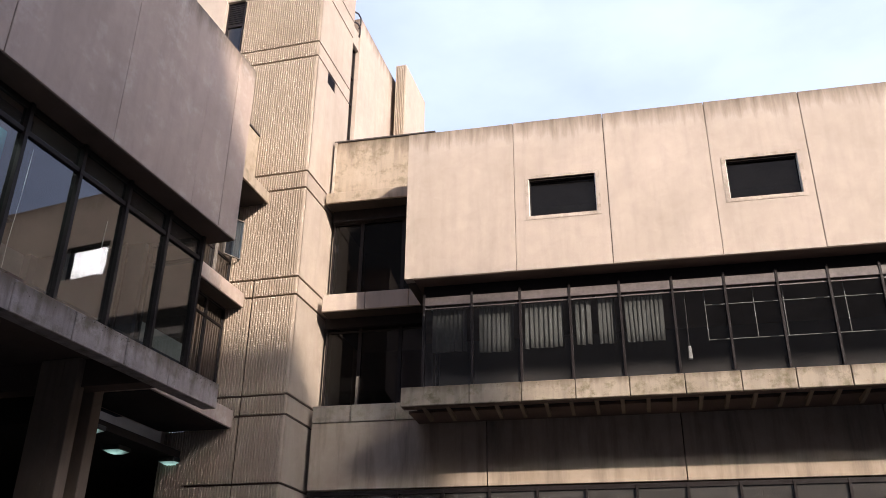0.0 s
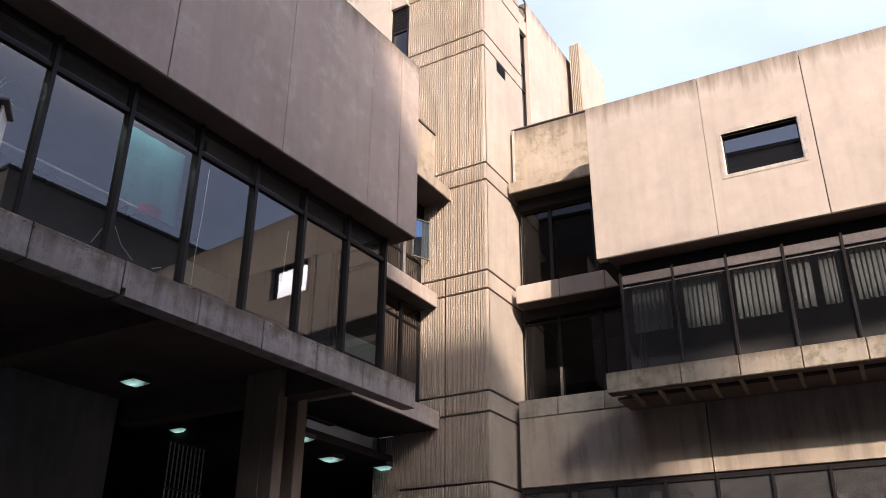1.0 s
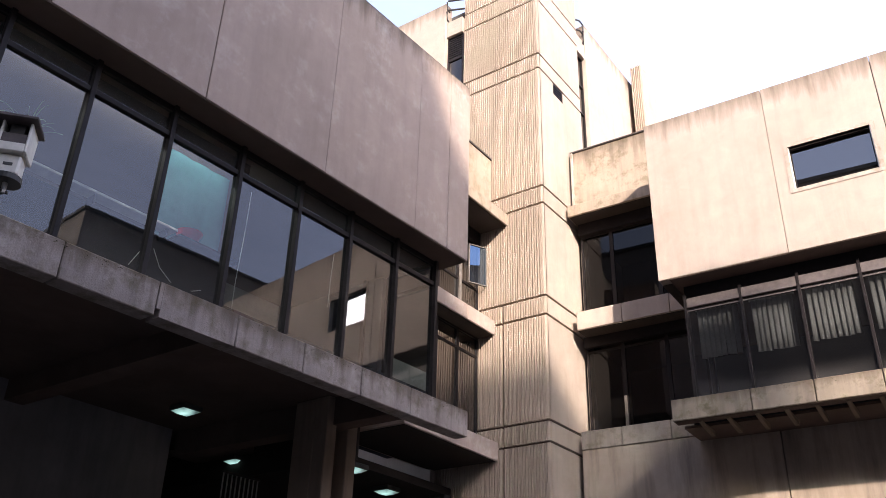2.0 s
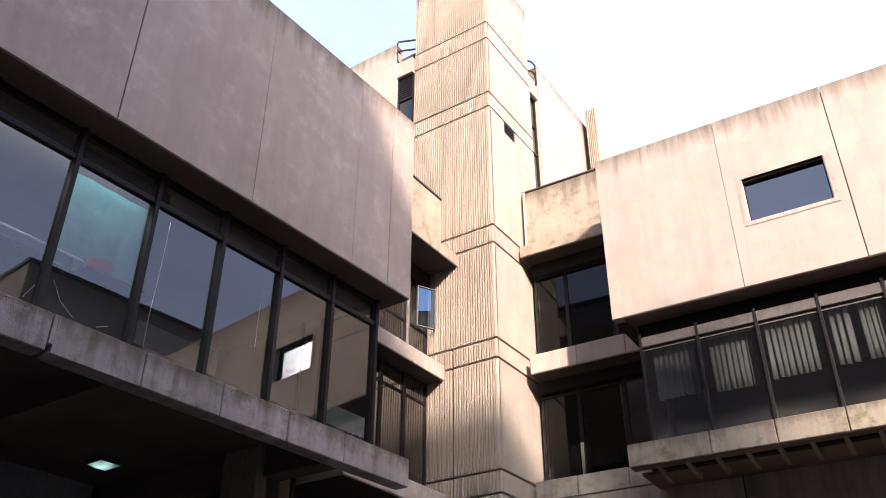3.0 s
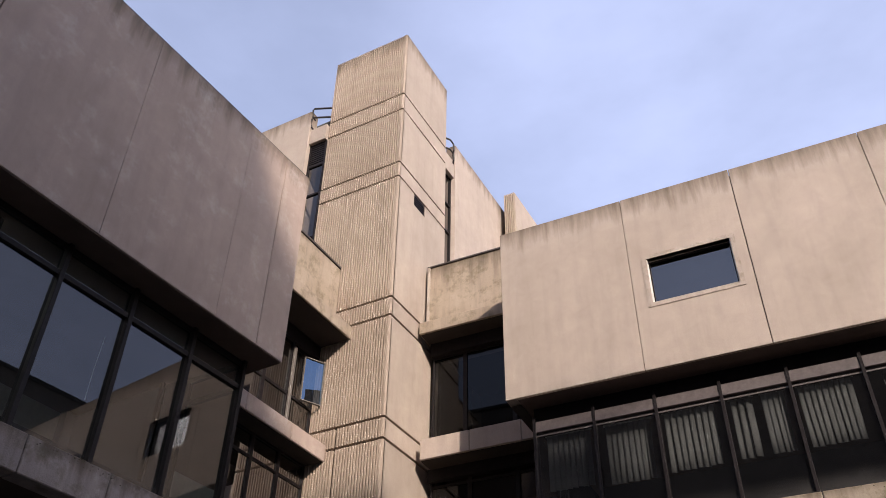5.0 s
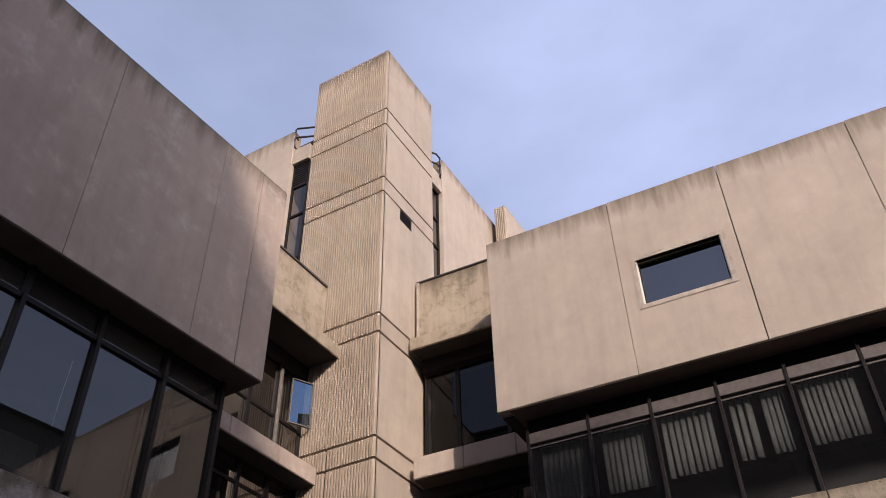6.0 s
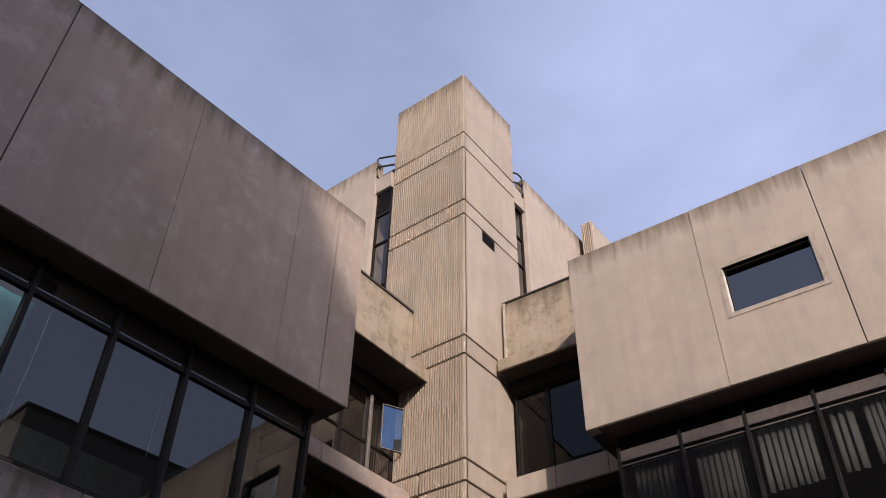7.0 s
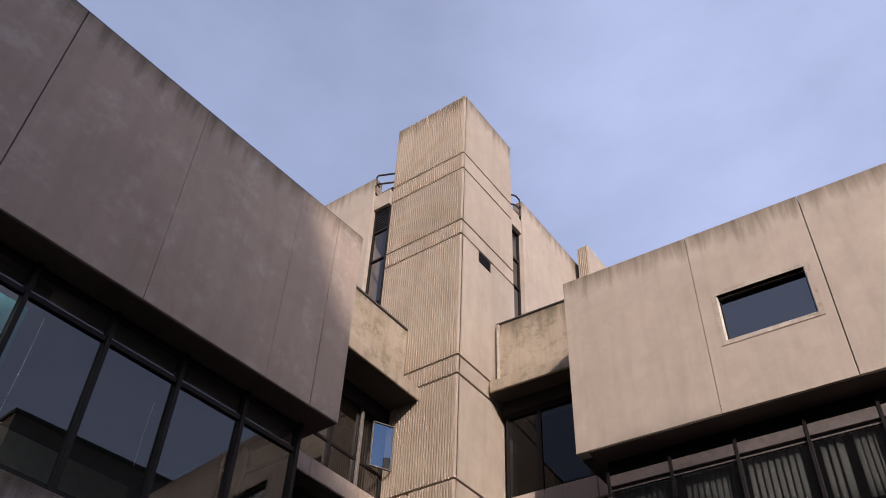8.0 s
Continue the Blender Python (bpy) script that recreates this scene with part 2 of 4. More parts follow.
M_GLASS_RIBBON = glazing("ribbon window glass", tint=(0.6, 0.62, 0.66), ior=1.6, dust_sheen=0.010, low_film=(7.5, 0.5, 0.13))
M_INT = plain("interior plaster", (0.3, 0.28, 0.26), rough=0.9, vary=0.1)
# Near-black walls and floors put the gloom of the rooms into the colour
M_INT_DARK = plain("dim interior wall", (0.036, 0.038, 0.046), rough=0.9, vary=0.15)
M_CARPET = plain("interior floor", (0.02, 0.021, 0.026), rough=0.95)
M_CURTAIN = plain("pale curtain cloth", (0.235, 0.242, 0.23), rough=0.95, vary=0.12, scale=25.0)
M_TEAL = plain("teal blind cloth", (0.075, 0.22, 0.235), rough=0.8, vary=0.1)
M_RED = plain("red plastic", (0.55, 0.03, 0.03), rough=0.35, vary=0.1)
M_WHITE = plain("white enamel", (0.7, 0.68, 0.62), rough=0.45, vary=0.12)
M_BLACK = plain("black rubber and steel", (0.02, 0.02, 0.02), rough=0.5)
M_STEEL = plain("painted steel rail", (0.05, 0.045, 0.045), rough=0.45, metal=0.5)
M_GREYBAR = plain("galvanised bar", (0.45, 0.45, 0.44), rough=0.5, metal=0.4)
M_POST = plain("paler bronze post", (0.14, 0.125, 0.11), rough=0.6)
M_LEAF = plain("pale green leaf", (0.2, 0.3, 0.12), rough=0.5)
M_MOSS = plain("dry moss", (0.085, 0.075, 0.045), rough=0.95, vary=0.5, scale=40.0)
M_LEAD = plain("dark coping", (0.06, 0.05, 0.045), rough=0.7)
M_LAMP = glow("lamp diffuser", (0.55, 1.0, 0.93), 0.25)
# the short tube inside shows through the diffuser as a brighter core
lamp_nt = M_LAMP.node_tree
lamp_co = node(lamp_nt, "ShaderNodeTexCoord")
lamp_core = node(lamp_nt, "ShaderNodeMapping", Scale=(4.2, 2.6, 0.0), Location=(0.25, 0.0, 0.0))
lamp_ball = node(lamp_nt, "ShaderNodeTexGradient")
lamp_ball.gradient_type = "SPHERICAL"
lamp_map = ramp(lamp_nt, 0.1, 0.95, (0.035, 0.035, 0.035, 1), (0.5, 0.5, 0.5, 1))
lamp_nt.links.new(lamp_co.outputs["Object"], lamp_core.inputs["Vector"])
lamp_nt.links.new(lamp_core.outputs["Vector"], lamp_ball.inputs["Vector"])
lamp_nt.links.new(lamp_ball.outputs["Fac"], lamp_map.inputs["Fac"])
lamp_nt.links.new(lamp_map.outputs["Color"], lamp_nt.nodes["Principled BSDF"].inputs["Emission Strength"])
# Glow of the added room lamp, which stays out of view
M_FILL_TUBE = glow("added fill tube", (0.85, 1.0, 0.95), 60.0)
M_LAMPBOX = plain("lamp housing", (0.07, 0.07, 0.065), rough=0.6)


# ---- building helpers ----
def thing(name, m=None):
    e = new(name)
    e.empty_display_size = 0.2
    if m is not None:
        e.matrix_world = m
    return e


def part(name, bm, mat, parent=None, label=""):
    me = bpy.data.meshes.new(name)
    bm.normal_update()
    bm.to_mesh(me)
    bm.free()
    me.materials.append(mat)
    ob = new(name, me)
    if parent is not None:
        ob.parent = parent
    if label:
        tagged(ob, label)
    return ob


def box(x0, x1, y0, y1, z0, z1, bev=0.0, bm=None):
    """A box between the given bounds, its edges worn by bev; added to bm where one is given."""
    b = bmesh.new()
    m = Matrix.Translation(((x0 + x1) / 2, (y0 + y1) / 2, (z0 + z1) / 2)) @ Matrix.Diagonal((abs(x1 - x0), abs(y1 - y0), abs(z1 - z0), 1))
    bmesh.ops.create_cube(b, size=1.0, matrix=m)
    if bev:
        bmesh.ops.bevel(b, geom=b.edges[:], offset=bev, segments=1, affect="EDGES", profile=0.5)
    if bm is None:
        return b
    me = bpy.data.meshes.new("tmp")
    b.to_mesh(me)
    b.free()
    bm.from_mesh(me)
    bpy.data.meshes.remove(me)
    return bm


def boxes(rows, bev=0.0):
    bm = bmesh.new()
    for r in rows:
        box(*r, bev, bm)
    return bm


def holed(x0, x1, y0, y1, z0, z1, hx0, hx1, hz0, hz1):
    """A wall panel in the xz plane with one rectangular hole through it."""
    bm = bmesh.new()
    xs, zs = (x0, hx0, hx1, x1), (z0, hz0, hz1, z1)
    v = {(i, k, j): bm.verts.new((xs[i], y, zs[k])) for i in range(4) for k in range(4) for j, y in enumerate((y0, y1))}
    for i in range(3):
        for k in range(3):
            if (i, k) != (1, 1):
                bm.faces.new((v[i, k, 0], v[i + 1, k, 0], v[i + 1, k + 1, 0], v[i, k + 1, 0]))
                bm.faces.new((v[i, k, 1], v[i, k + 1, 1], v[i + 1, k + 1, 1], v[i + 1, k, 1]))
    for i in range(3):
        bm.faces.new((v[i, 0, 0], v[i, 0, 1], v[i + 1, 0, 1], v[i + 1, 0, 0]))
        bm.faces.new((v[i, 3, 0], v[i + 1, 3, 0], v[i + 1, 3, 1], v[i, 3, 1]))
        bm.faces.new((v[0, i, 0], v[0, i + 1, 0], v[0, i + 1, 1], v[0, i, 1]))
        bm.faces.new((v[3, i, 0], v[3, i, 1], v[3, i + 1, 1], v[3, i + 1, 0]))
    bm.faces.new((v[1, 1, 0], v[2, 1, 0], v[2, 1, 1], v[1, 1, 1]))
    bm.faces.new((v[1, 2, 0], v[1, 2, 1], v[2, 2, 1], v[2, 2, 0]))
    bm.faces.new((v[1, 1, 0], v[1, 1, 1], v[1, 2, 1], v[1, 2, 0]))
    bm.faces.new((v[2, 1, 0], v[2, 2, 0], v[2, 2, 1], v[2, 1, 1]))
    bmesh.ops.recalc_face_normals(bm, faces=bm.faces[:])
    return bm


def ring(x0, x1, y0, y1, z0, z1, w):
    return holed(x0, x1, y0, y1, z0, z1, x0 + w, x1 - w, z0 + w, z1 - w)


def tube(points, r, n=8, bm=None):
    """A round bar along a line of points."""
    bm = bm or bmesh.new()
    pts = [Vector(p) for p in points]
    rings = []
    for i, p in enumerate(pts):
        d = (pts[min(i + 1, len(pts) - 1)] - pts[max(i - 1, 0)]).normalized()
        a = d.orthogonal().normalized()
        if abs(d.z) < 0.95:
            a = d.cross(Vector((0, 0, 1))).normalized()
        b = d.cross(a)
        rings.append([bm.verts.new(p + r * (math.cos(k * math.tau / n) * a + math.sin(k * math.tau / n) * b)) for k in range(n)])
    for q0, q1 in zip(rings, rings[1:]):
        for k in range(n):
            bm.faces.new((q0[k], q0[(k + 1) % n], q1[(k + 1) % n], q1[k]))
    bm.faces.new(rings[0][::-1])
    bm.faces.new(rings[-1])
    bmesh.ops.recalc_face_normals(bm, faces=bm.faces[:])
    return bm


def pane(x0, x1, y, z0, z1, parent, mat=None):
    bm = bmesh.new()
    bm.faces.new([bm.verts.new(c) for c in ((x0, y, z0), (x1, y, z0), (x1, y, z1), (x0, y, z1))])
    p = part("pane", bm, mat or M_GLASS, parent)
    p.visible_shadow = False
    return p


def side_pane(x, y0, y1, z0, z1, parent, mat, way):
    """A pane in the yz plane that faces along way * x."""
    bm = bmesh.new()
    ring_v = ((x, y0, z0), (x, y1, z0), (x, y1, z1), (x, y0, z1))
    bm.faces.new([bm.verts.new(c) for c in (ring_v if way > 0 else ring_v[::-1])])
    p = part("pane", bm, mat, parent)
    p.visible_shadow = False
    return p


# Local frames of the two wings: x along the face, y into the building
WING_R = pose(-6.38, 19.472, 0, 0, 0, 2.52)
WING_L = pose(-9.188, 15.694, 0, 0, 0, 87.27)

# ---- ground and the building opposite ----
ground = tagged(part("ground", box(-900, 900, -900, 900, -0.6, 0.0), M_GROUND), "worn grey concrete paving of the courtyard", "ground", kind="structure")

opposite = tagged(thing("opposite_building"), "tall plain concrete office block across the courtyard", "building")
part("wall", box(10, 49.3, -45, -25.5, 0, 42.9), M_OTHER, opposite)
part("roof", box(9.8, 49.3, -45.2, -25.5, 42.9, 43.15), M_ROOF, opposite)
# Unseen step added on the roof to shade the first two blinds
part("parapet", box(46.9, 49.3, -45, -25.5, 43.15, 43.9), M_OTHER, opposite)
# Unseen added wedge whose sloping end shapes the shadow on the west fascia
wedge = bmesh.new()
wedge_end = [[wedge.verts.new((x, y, z)) for x, z in ((14, 43.15), (38.6, 43.15), (35.0, 46.2), (14, 46.2))] for y in (-25.5, -40)]
for i in range(4):
    wedge.faces.new((wedge_end[0][i], wedge_end[0][(i + 1) % 4], wedge_end[1][(i + 1) % 4], wedge_end[1][i]))
wedge.faces.new(wedge_end[0])
wedge.faces.new(wedge_end[1][::-1])
bmesh.ops.recalc_face_normals(wedge, faces=wedge.faces[:])
part("plant_room", wedge, M_OTHER, opposite, "unseen sloped wedge added to shape the sunlit patch")
part("wall", box(-34, 9.99, -44, -25.6, 0, 38.4), M_OTHER, opposite)
part("roof", box(-34.2, 9.79, -44.2, -25.4, 38.4, 38.7), M_ROOF, opposite)

far_block = tagged(thing("end_block"), "taller concrete block closing the far end of the courtyard", "building")
part("wall", box(20, 36, 20.2, 40, 0, 24.4), M_OTHER, far_block)
part("roof", box(19.9, 36.1, 20.1, 40.1, 24.4, 24.6), M_ROOF, far_block)

# Added out of view to trim the sky light reaching the west wing
east = tagged(thing("east_sky_blocker"), "unseen block added to cut low eastern sky light", "building")
part("wall", box(30, 44, -24, 19.5, 0, 19.0), M_OTHER, east)
part("roof", box(29.8, 44.2, -24.2, 19.7, 19.0, 19.3), M_ROOF, east)

# ---- tower ----
TX0, TX1, TY0, TY1, TTOP = -12.301, -9.548, 19.819, 22.522, 24.635
GROOVES = (21.80, 21.11, 18.91, 18.36, 14.22, 13.67, 10.89, 10.36, 7.59, 7.06, 5.34, 3.60, 1.9)
tower = tagged(thing("stair_tower"), "square concrete stair tower with vertically ribbed and smooth faces", "tower")
part("core", box(TX0 + 0.09, TX1 - 0.07, TY0 + 0.09, TY1 - 0.05, 0, TTOP - 0.15), M_SOFFIT, tower)


def ribbed(x0, x1, y, depth, z0, z1, pitch=0.0755, edge=0.0):
    """A panel in the xz plane whose face is cast into upright ribs."""
    bm = bmesh.new()
    prof = []
    n = max(1, round((x1 - x0 - edge) / pitch))
    p = (x1 - x0 - edge) / n
    for i in range(n):
        a = x0 + i * p
        prof += [(a, y + 0.05), (a + 0.28 * p, y + 0.05), (a + 0.40 * p, y), (a + 0.84 * p, y)]
    prof += [(x1 - edge, y + 0.05)]
    if edge:
        prof += [(x1 - edge + 0.008, y), (x1 - 0.05, y), (x1 - 0.015, y + 0.015), (x1, y + 0.05)]
    prof += [(x1, y + depth), (x0, y + depth)]
    lo = [bm.verts.new((a, b, z0)) for a, b in prof]
    hi = [bm.verts.new((a, b, z1)) for a, b in prof]
    k = len(prof)
    for i in range(k):
        bm.faces.new((lo[i], lo[(i + 1) % k], hi[(i + 1) % k], hi[i]))
    bm.faces.new(lo[::-1])
    bm.faces.new(hi)
    bmesh.ops.recalc_face_normals(bm, faces=bm.faces[:])
    return bm


VENT_Z = 17.92
levels = [TTOP] + list(GROOVES) + [0.0]
GAP = 0.031
for hi_z, lo_z in zip(levels, levels[1:]):
    z1 = hi_z - (GAP if hi_z != TTOP else 0)
    z0 = lo_z + (GAP if lo_z else 0)
    if z1 > 12:
        part("ribbed_panel", ribbed(TX0, TX1, TY0, 0.09, z0, z1, edge=0.10), M_RIB, tower)
    else:
        part("ribbed_panel", ribbed(TX0, -10.90, TY0, 0.09, z0, z1), M_RIB, tower)
        part("ribbed_panel", ribbed(-10.855, TX1, TY0, 0.09, z0, z1, edge=0.10), M_RIB, tower)
    if z0 < 18.1 < z1:
        for r in ((TX1 - 0.07, TX1, TY0 + 0.05, TY0 + 0.86, z0, z1), (TX1 - 0.07, TX1, TY0 + 1.49, TY1, z0, z1), (TX1 - 0.07, TX1, TY0 + 0.86, TY0 + 1.49, z0, VENT_Z)):
            part("smooth_panel", box(*r), M_TOWER, tower)
    else:
        part("smooth_panel", box(TX1 - 0.07, TX1, TY0 + 0.05, TY1, z0, z1, 0.008), M_TOWER, tower)
vent = part("vent", ring(TY0 + 0.86, TY0 + 1.49, -TX1 + 0.02, -TX1 + 0.07, VENT_Z, VENT_Z + 0.41, 0.03), M_FRAME, tower, "dark louvred vent")
vent.matrix_local = pose(0, 0, 0, 0, 0, 90)
for i in range(5):
    s = part("slat", box(TY0 + 0.89, TY0 + 1.46, -TX1 + 0.03, -TX1 + 0.06, VENT_Z + 0.04 + i * 0.073, VENT_Z + 0.066 + i * 0.073), M_FRAME, vent)
part("back_wall", box(TX0, TX0 + 0.09, TY0 + 0.09, TY1, 0, TTOP), M_TOWER, tower)
part("back_wall", box(TX0 + 0.09, TX1 - 0.07, TY1 - 0.05, TY1, 0, TTOP), M_TOWER, tower)
part("coping", box(TX0 + 0.09, TX1 - 0.07, TY0 + 0.09, TY1 - 0.05, TTOP - 0.15, TTOP - 0.03), M_ROOF, tower)

# ---- main block behind the tower ----
main = tagged(thing("main_block"), "tall pale concrete main block rising behind the stair tower", "building")
part("wall", box(-40, -12.93, 19.66, 20.0, 6.2, 22.54, 0.012), M_MAIN, main)
part("wall", box(-9.90, TX1, 23.17, 45, 6.2, 22.54, 0.012), M_MAIN, main)
part("wall", box(-40, -13.0, 20.0, 45, 14.0, 22.0), M_MAIN, main)
part("wall", box(-13.0, -9.90, 23.2, 45, 6.2, 22.0), M_MAIN, main)
part("lintel", box(-12.93, TX0, 19.72, 20.0, 21.06, 21.70, 0.01), M_MAIN, main)
part("lintel", box(-9.80, TX1 - 0.04, TY1, 23.17, 21.03, 21.75, 0.01), M_MAIN, main)
part("roof", box(-40, -9.90, 20.0, 45, 22.0, 22.15), M_ROOF, main)


def tall_window(x0, x1, y, z0, z1, cuts, m, louvre=0.0):
    rows = [(x0, x0 + 0.05, y, y + 0.08, z0, z1), (x1 - 0.05, x1, y, y + 0.08, z0, z1), (x0 + 0.05, x1 - 0.05, y, y + 0.08, z1 - 0.05, z1), (x0 + 0.05, x1 - 0.05, y, y + 0.08, z0, z0 + 0.05)]
    rows += [(x0 + 0.05, x1 - 0.05, y, y + 0.08, c - 0.03, c + 0.03) for c in cuts]
    w = part("window", boxes(rows), M_FRAME, main)
    w.matrix_local = m
    pane(x0 + 0.05, x1 - 0.05, y + 0.04, z0 + 0.05, z1 - 0.05, w, M_GLASS_DARK)
    for i in range(int(louvre / 0.09)):
        part("slat", box(x0 + 0.05, x1 - 0.05, y + 0.005, y + 0.035, z1 - 0.12 - i * 0.09, z1 - 0.07 - i * 0.09), M_FRAME, w)
    return w


tall_window(-12.93, TX0, 19.82, 15.3, 21.06, (20.1, 18.9, 17.2), Matrix(), louvre=0.9)
tall_window(TY1, 23.17, 9.70, 15.3, 21.03, (19.8, 18.68, 17.2), pose(0, 0, 0, 0, 0, 90))
part("back_wall", box(-13.0, TX0, 20.8, 21.0, 6.2, 22.0), M_INT_DARK, main)
part("back_wall", box(-10.8, -10.6, TY1, 23.2, 6.2, 22.0), M_INT_DARK, main)

pier = tagged(thing("rear_pier"), "ribbed concrete pier standing behind the main wall", "pier")
part("web", box(TX1 + 0.004, -9.341, 27.2, 29.2, 6.0, 22.5), M_TOWER, pier)
part("shaft", box(-9.34, -8.90, 26.58, 29.2, 6.0, 22.84, 0.01), M_TOWER, pier)
part("ribbed_panel", ribbed(-9.34, -8.92, 26.52, 0.055, 6.0, 22.84), M_RIB, pier)

rail = tagged(thing("roof_rail"), "dark steel guard rail on the roof beside the tower", "rail")
for z, drop in ((22.58, 0.30), (22.16, 0.34)):
    part("bar", tube([(-12.93, 19.86, z - drop), (-12.90, 19.70, z - drop), (-12.88, 19.64, z - 0.04), (-12.84, 19.64, z), (TX0 + 0.05, 19.90, z)], 0.032), M_STEEL, rail)
rail_b = tagged(thing("roof_rail"), "dark steel guard rail on the roof beside the tower", "rail")
for z in (22.36, 21.92):
    part("bar", tube([(TX1 - 0.1, TY1 - 0.04, z), (TX1 + 0.05, 22.72, z), (TX1 + 0.06, 22.93, z - 0.02), (TX1 + 0.05, 22.97, z - 0.26), (TX1 - 0.1, 23.2, z - 0.28)], 0.032), M_STEEL, rail_b)

# ---- right wing ----
wing_r = tagged(thing("east_wing", WING_R), "sunlit concrete wing with a blank panelled upper storey and ribbon windows", "building")
R_JOINTS = [0, 2.924, 5.321, 7.925, 10.247] + [10.247 + 2.42 * k for k in range(1, 9)]
RZ0, RZ1 = 10.309, 14.70
WZ0, WZ1 = 11.803, 12.906
for i, (a, b) in enumerate(zip(R_JOINTS, R_JOINTS[1:])):
    a, b = a + (0.008 if i else 0), b - 0.008
    if i % 2:
        w0, w1 = {1: (3.289, 5.025), 3: (8.26, 9.971)}.get(i, (a + 0.28, b - 0.22))
        part("fascia_panel", holed(a, b, 0, 0.22, RZ0, RZ1, w0, w1, WZ0, WZ1), M_FASCIA_R, wing_r)
        sur = part("window", ring(w0 - 0.10, w1 + 0.10, -0.012, 0.1, WZ0 - 0.10, WZ1 + 0.10, 0.10), M_SURROUND, wing_r, "small square-set window in a pale surround")
        part("frame", ring(w0, w1, 0.13, 0.19, WZ0, WZ1, 0.045), M_FRAME, sur)
        # White linings added to carry the brightness of the sunlit reveal
        for x_j in (w0, w1 - 0.02):
            part("bright_jamb", box(x_j + 0.001, x_j + 0.019, 0.01, 0.128, WZ0 + 0.002, WZ1 - 0.002), M_WHITE, sur, "white lining added to brighten the sunlit jamb")
        pane(w0 + 0.045, w1 - 0.045, 0.155, WZ0 + 0.045, WZ1 - 0.045, sur, M_GLASS_SOLAR)
    else:
        part("fascia_panel", box(a, b, 0, 0.22, RZ0, RZ1, 0.008), M_FASCIA_R, wing_r)
for x in R_JOINTS[1:-1]:
    part("joint_backing", box(x - 0.1, x + 0.1, 0.222, 0.26, RZ0, RZ1), M_SOFFIT, wing_r)
part("end_wall", box(0.0, 0.25, 0.225, 14, RZ0, RZ1 - 0.005), M_FASCIA_R, wing_r)
part("roof", box(0.25, 30, 0.27, 14, 14.27, 14.47), M_ROOF, wing_r)
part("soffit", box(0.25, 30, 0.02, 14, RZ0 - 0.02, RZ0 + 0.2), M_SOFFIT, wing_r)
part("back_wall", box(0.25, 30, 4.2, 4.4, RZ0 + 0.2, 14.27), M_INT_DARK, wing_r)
part("far_wall", box(29.7, 30, 0.23, 14, 0, 14.27), M_FASCIA_R, wing_r)

# ribbon window of the right wing
R_MULL = [0.43, 1.685, 2.925, 4.17, 5.40, 6.66, 7.89, 9.10, 10.25] + [10.25 + 1.15 * k for k in range(1, 17)]
GZ0, GZ1, GD = 7.47, 9.955, 0.50
for i, (a, b) in enumerate(zip(R_MULL, R_MULL[1:])):
    rows = [(a - 0.03, a + 0.03, GD - 0.07, GD + 0.06, GZ0, GZ1 + 0.08), (a + 0.03, b - 0.03, GD - 0.02, GD + 0.05, GZ0, GZ0 + 0.05)]
    w = part("window", boxes(rows, 0.004), M_FRAME, wing_r)
    part("head_rail", box(a + 0.03, b - 0.03, GD - 0.05, GD + 0.05, GZ1 - 0.25, GZ1 - 0.02, 0.004), M_FRAME_RED, w, "weathered reddish head rail")
    part("glazing_bar", box(a + 0.03, b - 0.03, GD - 0.02, GD + 0.03, GZ1 - 0.34, GZ1 - 0.31), M_FRAME_RED, w)
    pane(a + 0.03, b - 0.03, GD, GZ0 + 0.05, GZ1 - 0.25, w, M_GLASS_RIBBON)
part("window_head", box(0.40, 29, GD + 0.06, GD + 0.16, GZ1 - 0.05, RZ0 - 0.02), M_FRAME, wing_r)
ret = part("window", boxes([(0.40, 0.46, GD + 0.06, GD + 0.12, GZ0, GZ1), (0.40, 0.46, GD + 1.2, GD + 1.26, GZ0, GZ1), (0.40, 0.46, GD + 0.12, GD + 1.2, GZ1 - 0.06, GZ1)]), M_FRAME, wing_r)
side_pane(0.43, GD + 0.12, GD + 1.2, GZ0, GZ1 - 0.06, ret, M_GLASS_DARK, -1)
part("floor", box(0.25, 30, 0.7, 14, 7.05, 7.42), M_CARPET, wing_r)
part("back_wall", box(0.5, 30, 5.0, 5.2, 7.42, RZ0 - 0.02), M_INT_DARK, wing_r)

# sill band with its brackets
R_SILL = [0, 1.70, 2.95, 4.22, 5.46, 6.70, 7.93, 9.10, 10.24] + [10.24 + 1.15 * k for k in range(1, 17)]
for a, b in zip(R_SILL, R_SILL[1:]):
    part("sill_block", box(a + 0.008, b - 0.008, 0, 0.30, 6.965, 7.435, 0.012), M_SLAB_R, wing_r)
part("sill_slab", box(0.03, 29, 0.30, 0.72, 7.10, 7.42), M_SLAB, wing_r)
# Thin dark sheet that paints shade onto the sill blocks' undersides
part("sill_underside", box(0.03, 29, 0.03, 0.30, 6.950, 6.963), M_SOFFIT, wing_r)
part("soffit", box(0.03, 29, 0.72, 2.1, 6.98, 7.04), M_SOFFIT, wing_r)
